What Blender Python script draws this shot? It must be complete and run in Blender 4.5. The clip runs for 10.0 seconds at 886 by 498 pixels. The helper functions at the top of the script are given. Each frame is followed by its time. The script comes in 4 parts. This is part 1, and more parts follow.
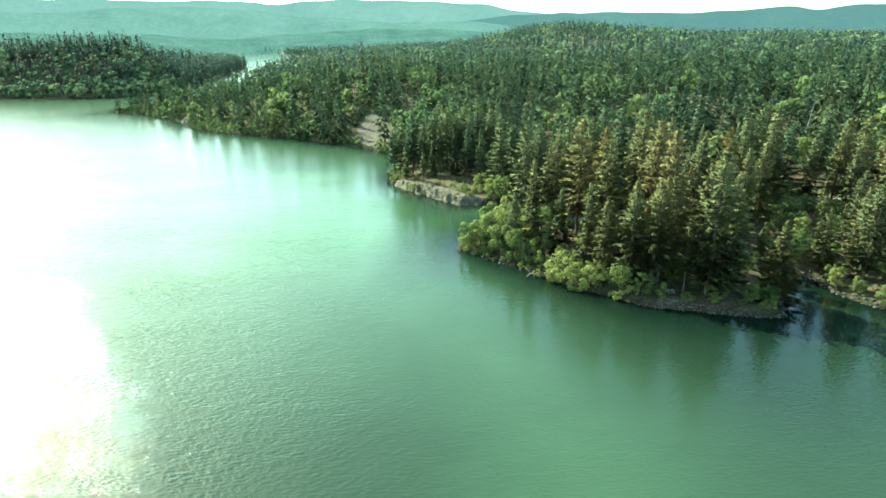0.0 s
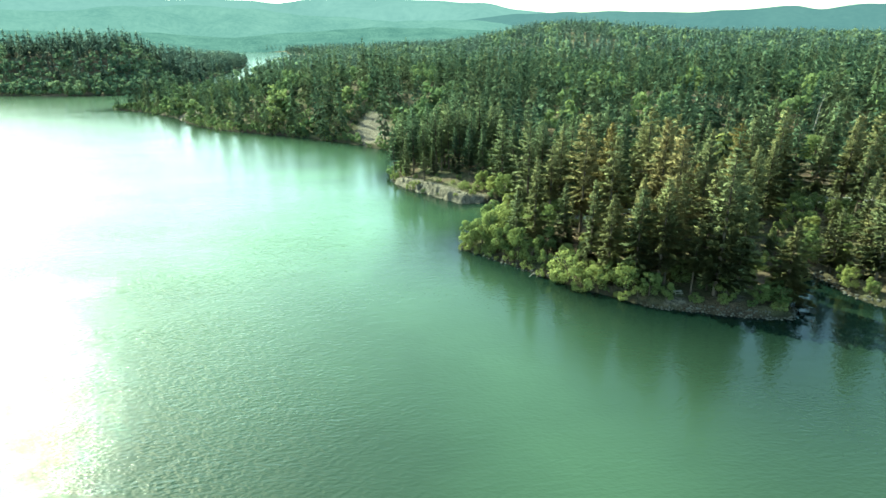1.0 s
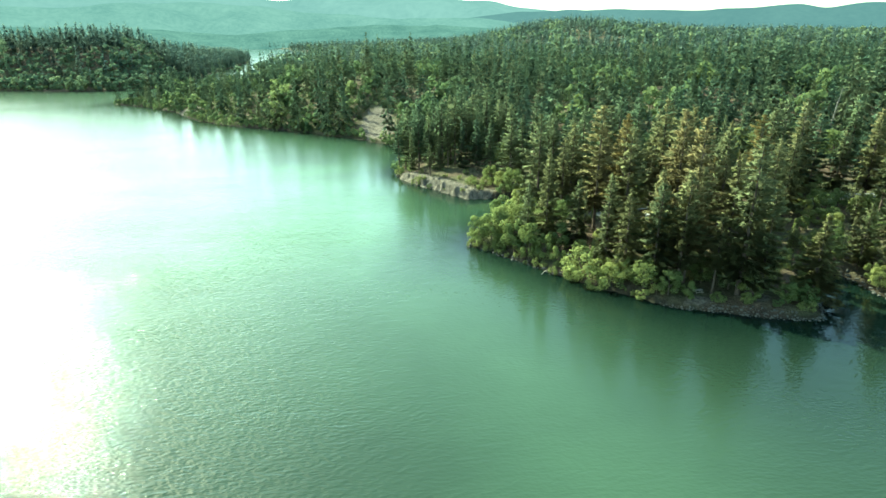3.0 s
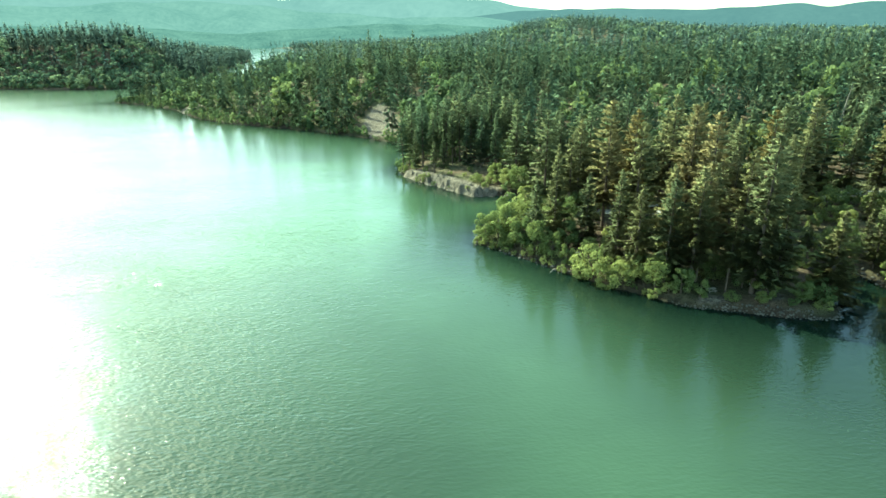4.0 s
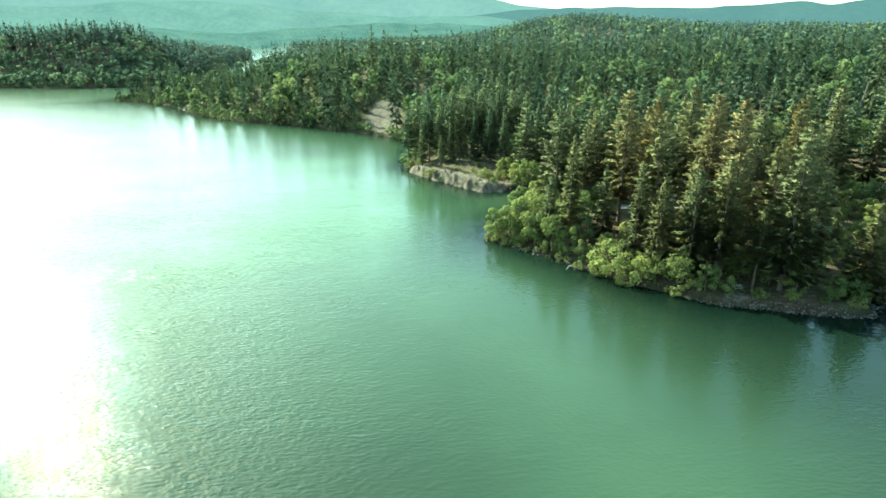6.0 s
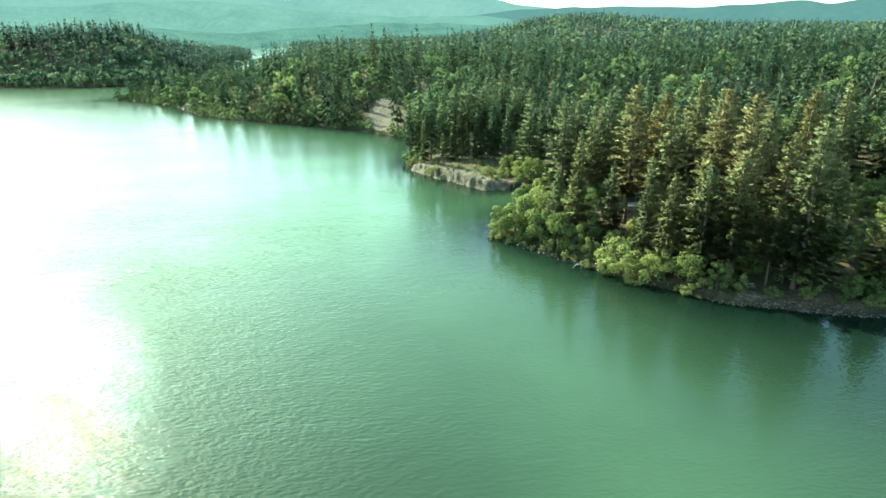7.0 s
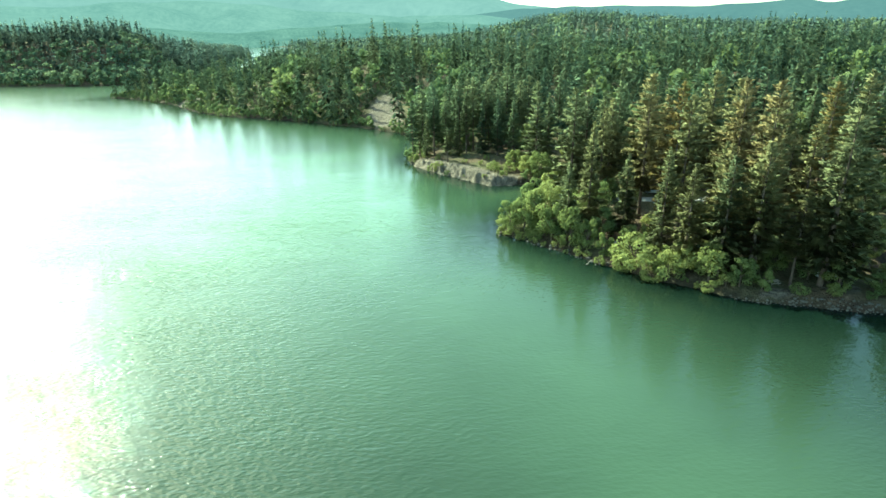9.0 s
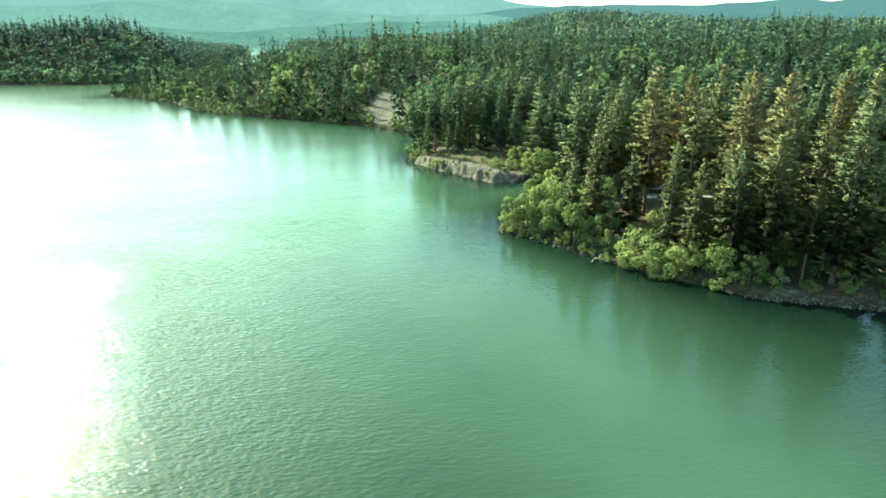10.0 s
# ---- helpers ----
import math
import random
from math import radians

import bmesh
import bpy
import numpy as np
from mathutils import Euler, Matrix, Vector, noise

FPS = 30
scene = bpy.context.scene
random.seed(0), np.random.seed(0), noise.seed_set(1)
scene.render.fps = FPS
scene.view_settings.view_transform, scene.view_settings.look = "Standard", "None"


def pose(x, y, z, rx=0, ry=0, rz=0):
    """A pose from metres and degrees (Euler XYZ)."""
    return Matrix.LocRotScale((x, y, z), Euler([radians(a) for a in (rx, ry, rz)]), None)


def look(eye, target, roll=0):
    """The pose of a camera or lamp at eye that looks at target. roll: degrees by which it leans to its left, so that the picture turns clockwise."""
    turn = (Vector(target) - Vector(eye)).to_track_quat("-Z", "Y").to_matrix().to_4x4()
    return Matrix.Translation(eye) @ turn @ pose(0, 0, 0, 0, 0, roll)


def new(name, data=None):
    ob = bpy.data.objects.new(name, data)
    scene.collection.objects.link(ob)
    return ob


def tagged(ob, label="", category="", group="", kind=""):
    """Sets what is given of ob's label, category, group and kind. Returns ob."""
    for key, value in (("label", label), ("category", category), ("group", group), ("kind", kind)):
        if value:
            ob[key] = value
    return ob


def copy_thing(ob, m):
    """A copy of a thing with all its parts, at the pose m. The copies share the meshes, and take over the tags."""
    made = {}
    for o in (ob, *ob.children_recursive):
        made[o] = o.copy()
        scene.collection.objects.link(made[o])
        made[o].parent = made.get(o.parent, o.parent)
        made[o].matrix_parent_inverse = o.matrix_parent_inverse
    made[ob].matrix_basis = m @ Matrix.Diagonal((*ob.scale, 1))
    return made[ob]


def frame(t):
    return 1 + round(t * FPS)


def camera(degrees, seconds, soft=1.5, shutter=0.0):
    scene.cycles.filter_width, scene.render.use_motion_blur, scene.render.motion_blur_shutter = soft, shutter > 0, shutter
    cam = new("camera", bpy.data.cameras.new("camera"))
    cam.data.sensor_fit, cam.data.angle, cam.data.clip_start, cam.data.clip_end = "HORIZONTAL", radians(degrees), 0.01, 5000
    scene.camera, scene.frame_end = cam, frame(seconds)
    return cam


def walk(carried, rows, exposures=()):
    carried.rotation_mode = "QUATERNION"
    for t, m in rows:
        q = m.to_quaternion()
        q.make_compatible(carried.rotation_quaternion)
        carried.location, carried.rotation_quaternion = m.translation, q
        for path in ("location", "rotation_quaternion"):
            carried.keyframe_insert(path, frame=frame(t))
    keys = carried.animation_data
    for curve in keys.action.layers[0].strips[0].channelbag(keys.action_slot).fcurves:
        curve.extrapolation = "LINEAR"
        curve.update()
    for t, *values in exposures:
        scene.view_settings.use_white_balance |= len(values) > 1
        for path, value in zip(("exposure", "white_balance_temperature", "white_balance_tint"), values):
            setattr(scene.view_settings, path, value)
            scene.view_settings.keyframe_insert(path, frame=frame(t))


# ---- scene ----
cam = camera(76.0, 10.0)
PATH = [
    (0, 0.139, -1.040, 60.425, 0.445, -20.825, -1.099),
    (1, 0.234, 2.587, 58.992, 0.562, -20.908, -0.985),
    (2, -0.241, 5.469, 57.664, 0.692, -20.990, -0.907),
    (3, -1.340, 8.001, 56.339, 0.813, -21.060, -0.873),
    (4, -2.745, 10.432, 54.975, 0.910, -21.110, -0.886),
    (5, -4.113, 12.896, 53.572, 0.972, -21.136, -0.941),
    (6, -5.260, 15.430, 52.154, 0.999, -21.142, -1.028),
    (7, -6.217, 18.003, 50.749, 0.994, -21.134, -1.128),
    (8, -7.137, 20.541, 49.372, 0.968, -21.127, -1.218),
    (9, -8.059, 22.952, 48.006, 0.939, -21.137, -1.269),
    (10, -8.528, 25.152, 46.583, 0.932, -21.188, -1.244),
]



def aim(x, y, z, yaw, pitch, roll):
    """A camera pose from its place, its turn to the left, its look up, and its lean."""
    a, b = radians(yaw), radians(pitch)
    return look((x, y, z), (x - 100 * math.sin(a) * math.cos(b), y + 100 * math.cos(a) * math.cos(b), z + 100 * math.sin(b)), roll)


walk(cam, [(t, aim(x, y, z, yaw, pitch, roll)) for t, x, y, z, yaw, pitch, roll in PATH], exposures=[(0, 2.15, 6600, -33), (10, 2.15, 6600, -33)])

# ---- light ----
SUN_LEFT, SUN_UP = 49.5, 40.0
world = bpy.data.worlds.new("sky")
scene.world = world
world.use_nodes = True
wn = world.node_tree
sky = wn.nodes.new("ShaderNodeTexSky")
sky.sky_type, sky.sun_disc = "NISHITA", False
sky.sun_elevation, sky.sun_rotation = radians(SUN_UP), radians(-SUN_LEFT)
sky.air_density, sky.dust_density, sky.ozone_density = 0.85, 1.5, 0.5
wn.links.new(sky.outputs["Color"], wn.nodes["Background"].inputs["Color"])
wn.nodes["Background"].inputs["Strength"].default_value = 0.14
to_sun = Vector((-math.sin(radians(SUN_LEFT)) * math.cos(radians(SUN_UP)), math.cos(radians(SUN_LEFT)) * math.cos(radians(SUN_UP)), math.sin(radians(SUN_UP))))
lamp = bpy.data.lights.new("sun", "SUN")
lamp.energy, lamp.angle, lamp.color = 3.6, radians(0.5), (1.0, 0.95, 0.88)
sun = new("sun", lamp)
sun.matrix_world = look(to_sun * 500, (0, 0, 0))


# ---- materials ----
class Nodes:
    """A small helper round one node material."""

    def __init__(self, name):
        self.mat = bpy.data.materials.new(name)
        self.mat.use_nodes = True
        self.tree = self.mat.node_tree
        self.bsdf = self.tree.nodes["Principled BSDF"]
        self.out = self.tree.nodes["Material Output"]

    def add(self, kind, **values):
        n = self.tree.nodes.new(kind)
        for key, value in values.items():
            n.inputs[key.replace("_", " ")].default_value = value
        return n

    def link(self, a, b):
        self.tree.links.new(a, b)

    def coords(self):
        return self.add("ShaderNodeTexCoord").outputs["Object"]

    def place(self):
        return self.add("ShaderNodeNewGeometry").outputs["Position"]

    def noise(self, scale, detail=4.0, rough=0.55, at=None):
        n = self.add("ShaderNodeTexNoise", Scale=scale, Detail=detail, Roughness=rough)
        self.link(at or self.place(), n.inputs["Vector"])
        return n.outputs["Fac"]

    def ramp(self, fac, stops):
        n = self.add("ShaderNodeValToRGB")
        while len(n.color_ramp.elements) < len(stops):
            n.color_ramp.elements.new(0.5)
        for e, (p, c) in zip(n.color_ramp.elements, stops):
            e.position, e.color = p, (*c, 1.0) if len(c) == 3 else c
        self.link(fac, n.inputs["Fac"])
        return n.outputs["Color"]

    def mix(self, fac, a, b, kind="MIX"):
        n = self.tree.nodes.new("ShaderNodeMix")
        n.data_type, n.blend_type = "RGBA", kind
        for value, slot in ((fac, n.inputs[0]), (a, n.inputs[6]), (b, n.inputs[7])):
            if isinstance(value, (int, float)):
                slot.default_value = value
            elif isinstance(value, tuple):
                slot.default_value = (*value, 1.0)
            else:
                self.link(value, slot)
        return n.outputs[2]

    def maths(self, op, a, b=0.0, c=None, clamp=False):
        n = self.tree.nodes.new("ShaderNodeMath")
        n.operation, n.use_clamp = op, clamp
        for value, slot in zip((a, b, c), n.inputs):
            if value is None:
                continue
            if isinstance(value, (int, float)):
                slot.default_value = value
            else:
                self.link(value, slot)
        return n.outputs[0]

    def attribute(self, name):
        n = self.tree.nodes.new("ShaderNodeAttribute")
        n.attribute_name = name
        return n.outputs["Fac"]

    def bump(self, height, strength, distance):
        n = self.add("ShaderNodeBump", Strength=strength, Distance=distance)
        self.link(height, n.inputs["Height"])
        self.link(n.outputs["Normal"], self.bsdf.inputs["Normal"])


def plain(name, colour, rough=0.6, metal=0.0, vary=0.25, scale=3.0, bump=0.0, spec=0.4):
    """A plain painted, wooden or stone surface with grain at two scales."""
    m = Nodes(name)
    big, fine = m.noise(scale, 3), m.noise(scale * 9, 5)
    both = m.maths("ADD", m.maths("MULTIPLY", big, 0.6), m.maths("MULTIPLY", fine, 0.4))
    low = tuple(c * (1 - vary) for c in colour)
    high = tuple(min(1.0, c * (1 + vary)) for c in colour)
    m.link(m.ramp(both, [(0.3, low), (0.7, high)]), m.bsdf.inputs["Base Color"])
    m.bsdf.inputs["Roughness"].default_value, m.bsdf.inputs["Metallic"].default_value = rough, metal
    m.bsdf.inputs["Specular IOR Level"].default_value = spec
    if bump:
        m.bump(fine, 0.6, bump)
    return m.mat


def foliage(name, stops, per_tree, through_light=0.5):
    """Leaves or needles: one hue for each tree, a little more from clump to clump, and light that shines through."""
    m = Nodes(name)
    tree = m.attribute("tint") if per_tree else m.add("ShaderNodeObjectInfo").outputs["Random"]
    hue = m.ramp(tree, stops)
    island = m.add("ShaderNodeNewGeometry").outputs["Random Per Island"]
    shade = m.maths("MULTIPLY_ADD", island, 0.08 if per_tree else 0.2, 0.78)
    colour = m.mix(1.0, hue, m.ramp(shade, [(0.0, (0, 0, 0)), (1.0, (1, 1, 1))]), "MULTIPLY")
    dry = m.maths("MULTIPLY", m.maths("GREATER_THAN", island, 0.93), 0.05 if per_tree else 0.2)
    colour = m.mix(dry, colour, (0.20, 0.13, 0.05))
    m.link(colour, m.bsdf.inputs["Base Color"])
    m.bsdf.inputs["Roughness"].default_value = 0.9
    m.bsdf.inputs["Specular IOR Level"].default_value = 0.06
    glow = m.add("ShaderNodeBsdfTranslucent")
    m.link(colour, glow.inputs["Color"])
    both = m.add("ShaderNodeMixShader", Fac=through_light)
    m.link(m.bsdf.outputs[0], both.inputs[1])
    m.link(glow.outputs[0], both.inputs[2])
    m.link(both.outputs[0], m.out.inputs["Surface"])
    return m.mat


CONIFER = [(0.0, (0.26, 0.30, 0.165)), (0.35, (0.36, 0.37, 0.185)), (0.75, (0.42, 0.40, 0.195)), (1.0, (0.46, 0.385, 0.19))]
FAR_CONIFER = [(0.0, (0.145, 0.225, 0.155)), (0.5, (0.20, 0.285, 0.175)), (1.0, (0.285, 0.335, 0.19))]
BROAD = [(0.0, (0.145, 0.185, 0.07)), (0.5, (0.23, 0.26, 0.092)), (1.0, (0.325, 0.335, 0.12))]
mat_needles = foliage("needles", CONIFER, False, 0.6)
mat_needles_green = foliage("green_needles", [(0.0, (0.215, 0.30, 0.185)), (0.5, (0.30, 0.37, 0.20)), (1.0, (0.37, 0.41, 0.215))], False, 0.6)
mat_needles_rust = foliage("rust_needles", [(0.0, (0.36, 0.30, 0.12)), (1.0, (0.36, 0.26, 0.11))], False)
mat_leaves = foliage("leaves", BROAD, False, 0.5)
mat_forest = foliage("forest_needles", FAR_CONIFER, True, 0.4)
# Far woods: air haze is put into these two paler, bluer base colours.
mat_far_forest = foliage("hazed_needles", [(0.0, (0.20, 0.30, 0.265)), (0.5, (0.25, 0.35, 0.29)), (1.0, (0.30, 0.39, 0.305))], True, 0.4)
mat_far_leaves = foliage("hazed_leaves", [(0.0, (0.145, 0.205, 0.125)), (0.5, (0.19, 0.25, 0.145)), (1.0, (0.25, 0.30, 0.16))], True, 0.45)
mat_forest_leaves = foliage("forest_leaves", [(0.0, (0.125, 0.175, 0.08)), (0.5, (0.165, 0.215, 0.09)), (1.0, (0.215, 0.255, 0.10))], True, 0.45)
mat_bark = plain("bark", (0.11, 0.08, 0.06), 0.9, vary=0.45, scale=2.0, bump=0.05, spec=0.1)
mat_dead = plain("dead_wood", (0.20, 0.18, 0.155), 0.85, vary=0.3, scale=2.0, spec=0.1)
mat_stone = plain("shore_stone", (0.085, 0.078, 0.066), 0.95, vary=0.55, scale=0.9, bump=0.05, spec=0.2)


def ground_material():
    m = Nodes("forest_floor")
    big, mid, fine = m.noise(0.05, 4), m.noise(0.5, 5), m.noise(4.0, 5)
    litter = m.ramp(mid, [(0.3, (0.06, 0.044, 0.03)), (0.55, (0.115, 0.08, 0.053)), (0.75, (0.185, 0.135, 0.09))])
    grass = m.ramp(fine, [(0.3, (0.06, 0.07, 0.03)), (0.7, (0.14, 0.135, 0.065))])
    floor = m.mix(m.ramp(big, [(0.42, (0, 0, 0)), (0.6, (0.85, 0.85, 0.85))]), litter, grass)
    clay = m.ramp(m.maths("ADD", m.maths("MULTIPLY", mid, 0.5), m.maths("MULTIPLY", fine, 0.5)), [(0.3, (0.09, 0.075, 0.057)), (0.5, (0.18, 0.15, 0.112)), (0.7, (0.29, 0.245, 0.185))])
    ragged = m.maths("ADD", m.attribute("bare"), m.maths("MULTIPLY", m.maths("SUBTRACT", mid, 0.5), 0.9))
    tall = m.add("ShaderNodeMapping")
    tall.inputs["Scale"].default_value = (1.0, 1.0, 0.16)
    m.link(m.place(), tall.inputs["Vector"])
    gully = m.noise(1.1, 5, 0.65, tall.outputs["Vector"])
    # Shade in the gullies, put into the clay colour as dark upright streaks.
    clay = m.mix(m.ramp(gully, [(0.36, (0.75, 0.75, 0.75)), (0.56, (0, 0, 0))]), clay, (0.05, 0.042, 0.033))
    colour = m.mix(m.ramp(ragged, [(0.35, (0, 0, 0)), (0.6, (1, 1, 1))]), floor, clay)
    # canopy shade along the bank, mixed in as near-black soil colour
    colour = m.mix(m.attribute("bank_shade"), colour, (0.022, 0.018, 0.014))
    m.link(colour, m.bsdf.inputs["Base Color"])
    m.bsdf.inputs["Roughness"].default_value = 0.95
    m.bsdf.inputs["Specular IOR Level"].default_value = 0.1
    m.bump(m.maths("ADD", m.maths("ADD", mid, gully), m.maths("MULTIPLY", fine, 0.4)), 1.0, 0.8)
    return m.mat


def water_material():
    m = Nodes("lake_water")
    calm, far_off = m.attribute("calm"), m.attribute("open")
    at = m.add("ShaderNodeMapping")
    at.inputs["Rotation"].default_value = (0, 0, radians(-17))
    at.inputs["Scale"].default_value = (0.5, 1.0, 1.0)
    m.link(m.place(), at.inputs["Vector"])
    at = at.outputs["Vector"]
    gust = m.add("ShaderNodeMapping")
    gust.inputs["Rotation"].default_value = (0, 0, radians(-12))
    gust.inputs["Scale"].default_value = (0.35, 1.0, 1.0)
    m.link(m.place(), gust.inputs["Vector"])
    paws = m.ramp(m.noise(0.035, 4, 0.6, gust.outputs["Vector"]), [(0.36, (0.5, 0.5, 0.5)), (0.64, (1, 1, 1))])
    # Heights in metres: long chop, wind waves and the fine ripple that sparkles.
    chop = m.maths("MULTIPLY", m.noise(0.2, 2, 0.5, at), 0.22)
    swell = m.maths("MULTIPLY", m.noise(0.6, 1, 0.5, at), 0.20)
    ripple = m.maths("MULTIPLY", m.noise(1.9, 1, 0.5, at), 0.27)
    height = m.maths("ADD", m.maths("ADD", chop, swell), ripple)
    rough = m.maths("MULTIPLY_ADD", far_off, 0.17, 0.03)
    rough = m.maths("MULTIPLY", rough, m.maths("MULTIPLY_ADD", calm, -0.6, 1.0))
    m.link(rough, m.bsdf.inputs["Roughness"])
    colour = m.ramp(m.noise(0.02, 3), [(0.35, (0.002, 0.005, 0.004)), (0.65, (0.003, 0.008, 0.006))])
    # pale silty water, less the reflections and shade painted in near the banks
    ragged = m.maths("MULTIPLY", m.attribute("silt_shade"), m.maths("MULTIPLY_ADD", m.noise(0.03, 4), 0.7, 0.65), clamp=True)
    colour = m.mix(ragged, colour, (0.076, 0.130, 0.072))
    m.link(colour, m.bsdf.inputs["Base Color"])
    m.bsdf.inputs["IOR"].default_value = 1.333
    m.bsdf.inputs["Specular IOR Level"].default_value = 0.46
    n = m.add("ShaderNodeBump", Distance=1.0)
    m.link(m.maths("MULTIPLY", m.maths("MULTIPLY", m.maths("MULTIPLY_ADD", calm, -0.72, 1.0), m.attribute("breeze")), paws), n.inputs["Strength"])
    m.link(height, n.inputs["Height"])
    m.link(n.outputs["Normal"], m.bsdf.inputs["Normal"])
    return m.mat


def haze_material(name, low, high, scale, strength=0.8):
    """A far wooded ridge as a glowing surface, with the haze put into its emission colour."""
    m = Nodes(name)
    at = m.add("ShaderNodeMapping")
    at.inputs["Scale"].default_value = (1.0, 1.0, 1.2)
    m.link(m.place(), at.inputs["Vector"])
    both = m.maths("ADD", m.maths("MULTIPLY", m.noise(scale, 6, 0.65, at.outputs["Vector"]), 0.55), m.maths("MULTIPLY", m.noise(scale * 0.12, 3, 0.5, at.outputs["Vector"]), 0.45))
    haze_glow = m.add("ShaderNodeEmission", Strength=strength)
    m.link(m.ramp(both, [(0.35, low), (0.65, high)]), haze_glow.inputs["Color"])
    m.link(haze_glow.outputs[0], m.out.inputs["Surface"])
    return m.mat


mat_ground, mat_water = ground_material(), water_material()


# ---- plan: the shore, the land and its height ----
NEAR_SHORE = [
    (5200, -900), (900, -60), (400, 55), (180, 97), (130, 105), (103, 112), (96.5, 117.5), (94, 124),
    (94, 130), (91.5, 135), (86, 137), (82, 132), (79.5, 124), (77.5, 116), (74.3, 111.6), (64.2, 112.7),
    (57.6, 114.9), (47, 117.7), (40.5, 122.5), (33.4, 127.3), (28.7, 132), (22.4, 138.2), (17, 144), (9.7, 151.6),
    (4.9, 156), (4.5, 161), (9, 171), (17, 182), (23, 193), (26, 202), (20, 204), (12.8, 203.6),
    (5.4, 203.6), (-4.2, 213.5), (-16.1, 226.4), (-23.5, 239.3),
]
FAR_SHORE = [
    (-25, 250), (-19, 270), (-23, 292), (-30, 306), (-48, 324), (-86, 351), (-147, 384), (-175, 405),
    (-213, 455), (-254, 491), (-294, 514), (-280, 535), (-235, 620), (-260, 800), (-310, 1100), (-330, 1500),
    (-345, 1690), (-450, 1760), (-600, 2250), (-760, 2330), (-2500, 2500), (-5200, 2600), (-5200, 5200), (5200, 5200),
]
SHORE = np.array(NEAR_SHORE + FAR_SHORE)
WEST_SHORE = np.array([(-5200, 1100), (-1100, 760), (-700, 690), (-506, 663), (-433, 649), (-365, 642), (-335, 665), (-335, 780), (-378, 1020), (-432, 1310), (-560, 1500), (-1000, 1700), (-5200, 1900)])


def inland(x, y, ring):
    """Metres from the shore line, minus over the water."""
    x, y = np.asarray(x, float), np.asarray(y, float)
    best, inside = np.full(x.shape, 1e9), np.zeros(x.shape, bool)
    for (ax, ay), (bx, by) in zip(ring, np.roll(ring, -1, 0)):
        ex, ey = bx - ax, by - ay
        f = np.clip(((x - ax) * ex + (y - ay) * ey) / (ex * ex + ey * ey), 0, 1)
        best = np.minimum(best, (x - ax - f * ex) ** 2 + (y - ay - f * ey) ** 2)
        if ey:
            inside ^= ((ay > y) != (by > y)) & (x < ex * (y - ay) / ey + ax)
    return np.sqrt(best) * np.where(inside, 1, -1)


def ease(t):
    t = np.clip(t, 0, 1)
    return t * t * (3 - 2 * t)


def bell(x, y, cx, cy, sx, sy):
    return np.exp(-0.5 * (((x - cx) / sx) ** 2 + ((y - cy) / sy) ** 2))


def waves(x, y, size, seed):
    """A smooth, uneven field between about -1 and 1."""
    r = np.random.RandomState(seed)
    total = 0
    for k in range(6):
        a, p, f = r.uniform(0, 6.28), r.uniform(0, 6.28), r.uniform(0.6, 1.7) / size
        total = total + np.sin((x * math.cos(a) + y * math.sin(a)) * f * 6.28 + p)
    return total / 3.0


def land(x, y):
    """Height of the ground, distance inland, and how bare its soil is."""
    x, y = np.asarray(x, float), np.asarray(y, float)
    wob = 0.9 * waves(x, y, 14, 3) + 0.35 * waves(x, y, 5, 4)
    de, dw = inland(x, y, SHORE), inland(x, y, WEST_SHORE)
    d = np.maximum(de, dw) + wob * ease((np.hypot(x - 40, y - 150) - 60) / 100) + 0.4 * wob
    rock = bell(x, y, -5, 219, 15, 15)
    d = d + rock * (0.45 * waves(x, y, 9, 8) + 0.5 * waves(x, y, 4.2, 9) + 0.3 * waves(x, y, 2.2, 10))
    bank = (1.1 + 3.1 * rock + 0.6 * waves(x, y, 30, 5)) * ease(d / (2.2 - 0.7 * rock)) + 1.6 * ease(d / 22)
    hill = 17 * bell(x, y, -60, 455, 95, 52) + 6 * bell(x, y, -62, 385, 45, 24) + 13 * bell(x, y, 165, 350, 90, 60) + 4 * bell(x, y, 20, 560, 110, 90)
    hill = hill + np.clip(0.025 * d, 0, 12) + 44 * ease((y - 680) / 700) * ease((x + 0.02 * y) / 320) * (1 - 0.6 * ease((x - 260) / 350) - 0.3 * ease((x - 700) / 450))
    hill = hill + 3 * waves(x, y, 160, 6) * ease((d - 60) / 120)
    west = 43 * bell(x, y, -650, 730, 250, 60) + 20 * bell(x, y, -395, 880, 70, 190) + np.clip(0.02 * d, 0, 10)
    rise = np.where(dw > de, west * ease(d / 55), hill * ease(d / 45))
    z = np.where(d > 0, bank + rise + 0.12 * waves(x, y, 4, 7) * ease(d / 4), np.maximum(d * 0.35, -7))
    z = np.where(y > 1800, z * ease((2900 - y) / 900), z)
    bare = np.maximum(0.95 * (rock > 0.30) * ease((5.5 - d) / 2.5), ease(1.5 - np.hypot((x + 44 + 0.12 * (y - 350)) / 10, (y - 344) / 24)))
    bare = np.maximum(bare, ease(1.5 - np.hypot((x + 198) / 9, (y - 449) / 15)))
    bare = np.maximum(bare, 0.75 * ease(1.5 - np.hypot((x - 53) / 4.5, (y - 119.3) / 2.2)))
    bare = np.maximum(bare, 0.7 * ease(1.5 - np.hypot((x - 64) / 4, (y - 119.5) / 3)))
    bare = np.maximum(bare, 0.1 * ease((2.2 - d) / 2) * (d > -1))
    return z, d, np.clip(bare, 0, 1)


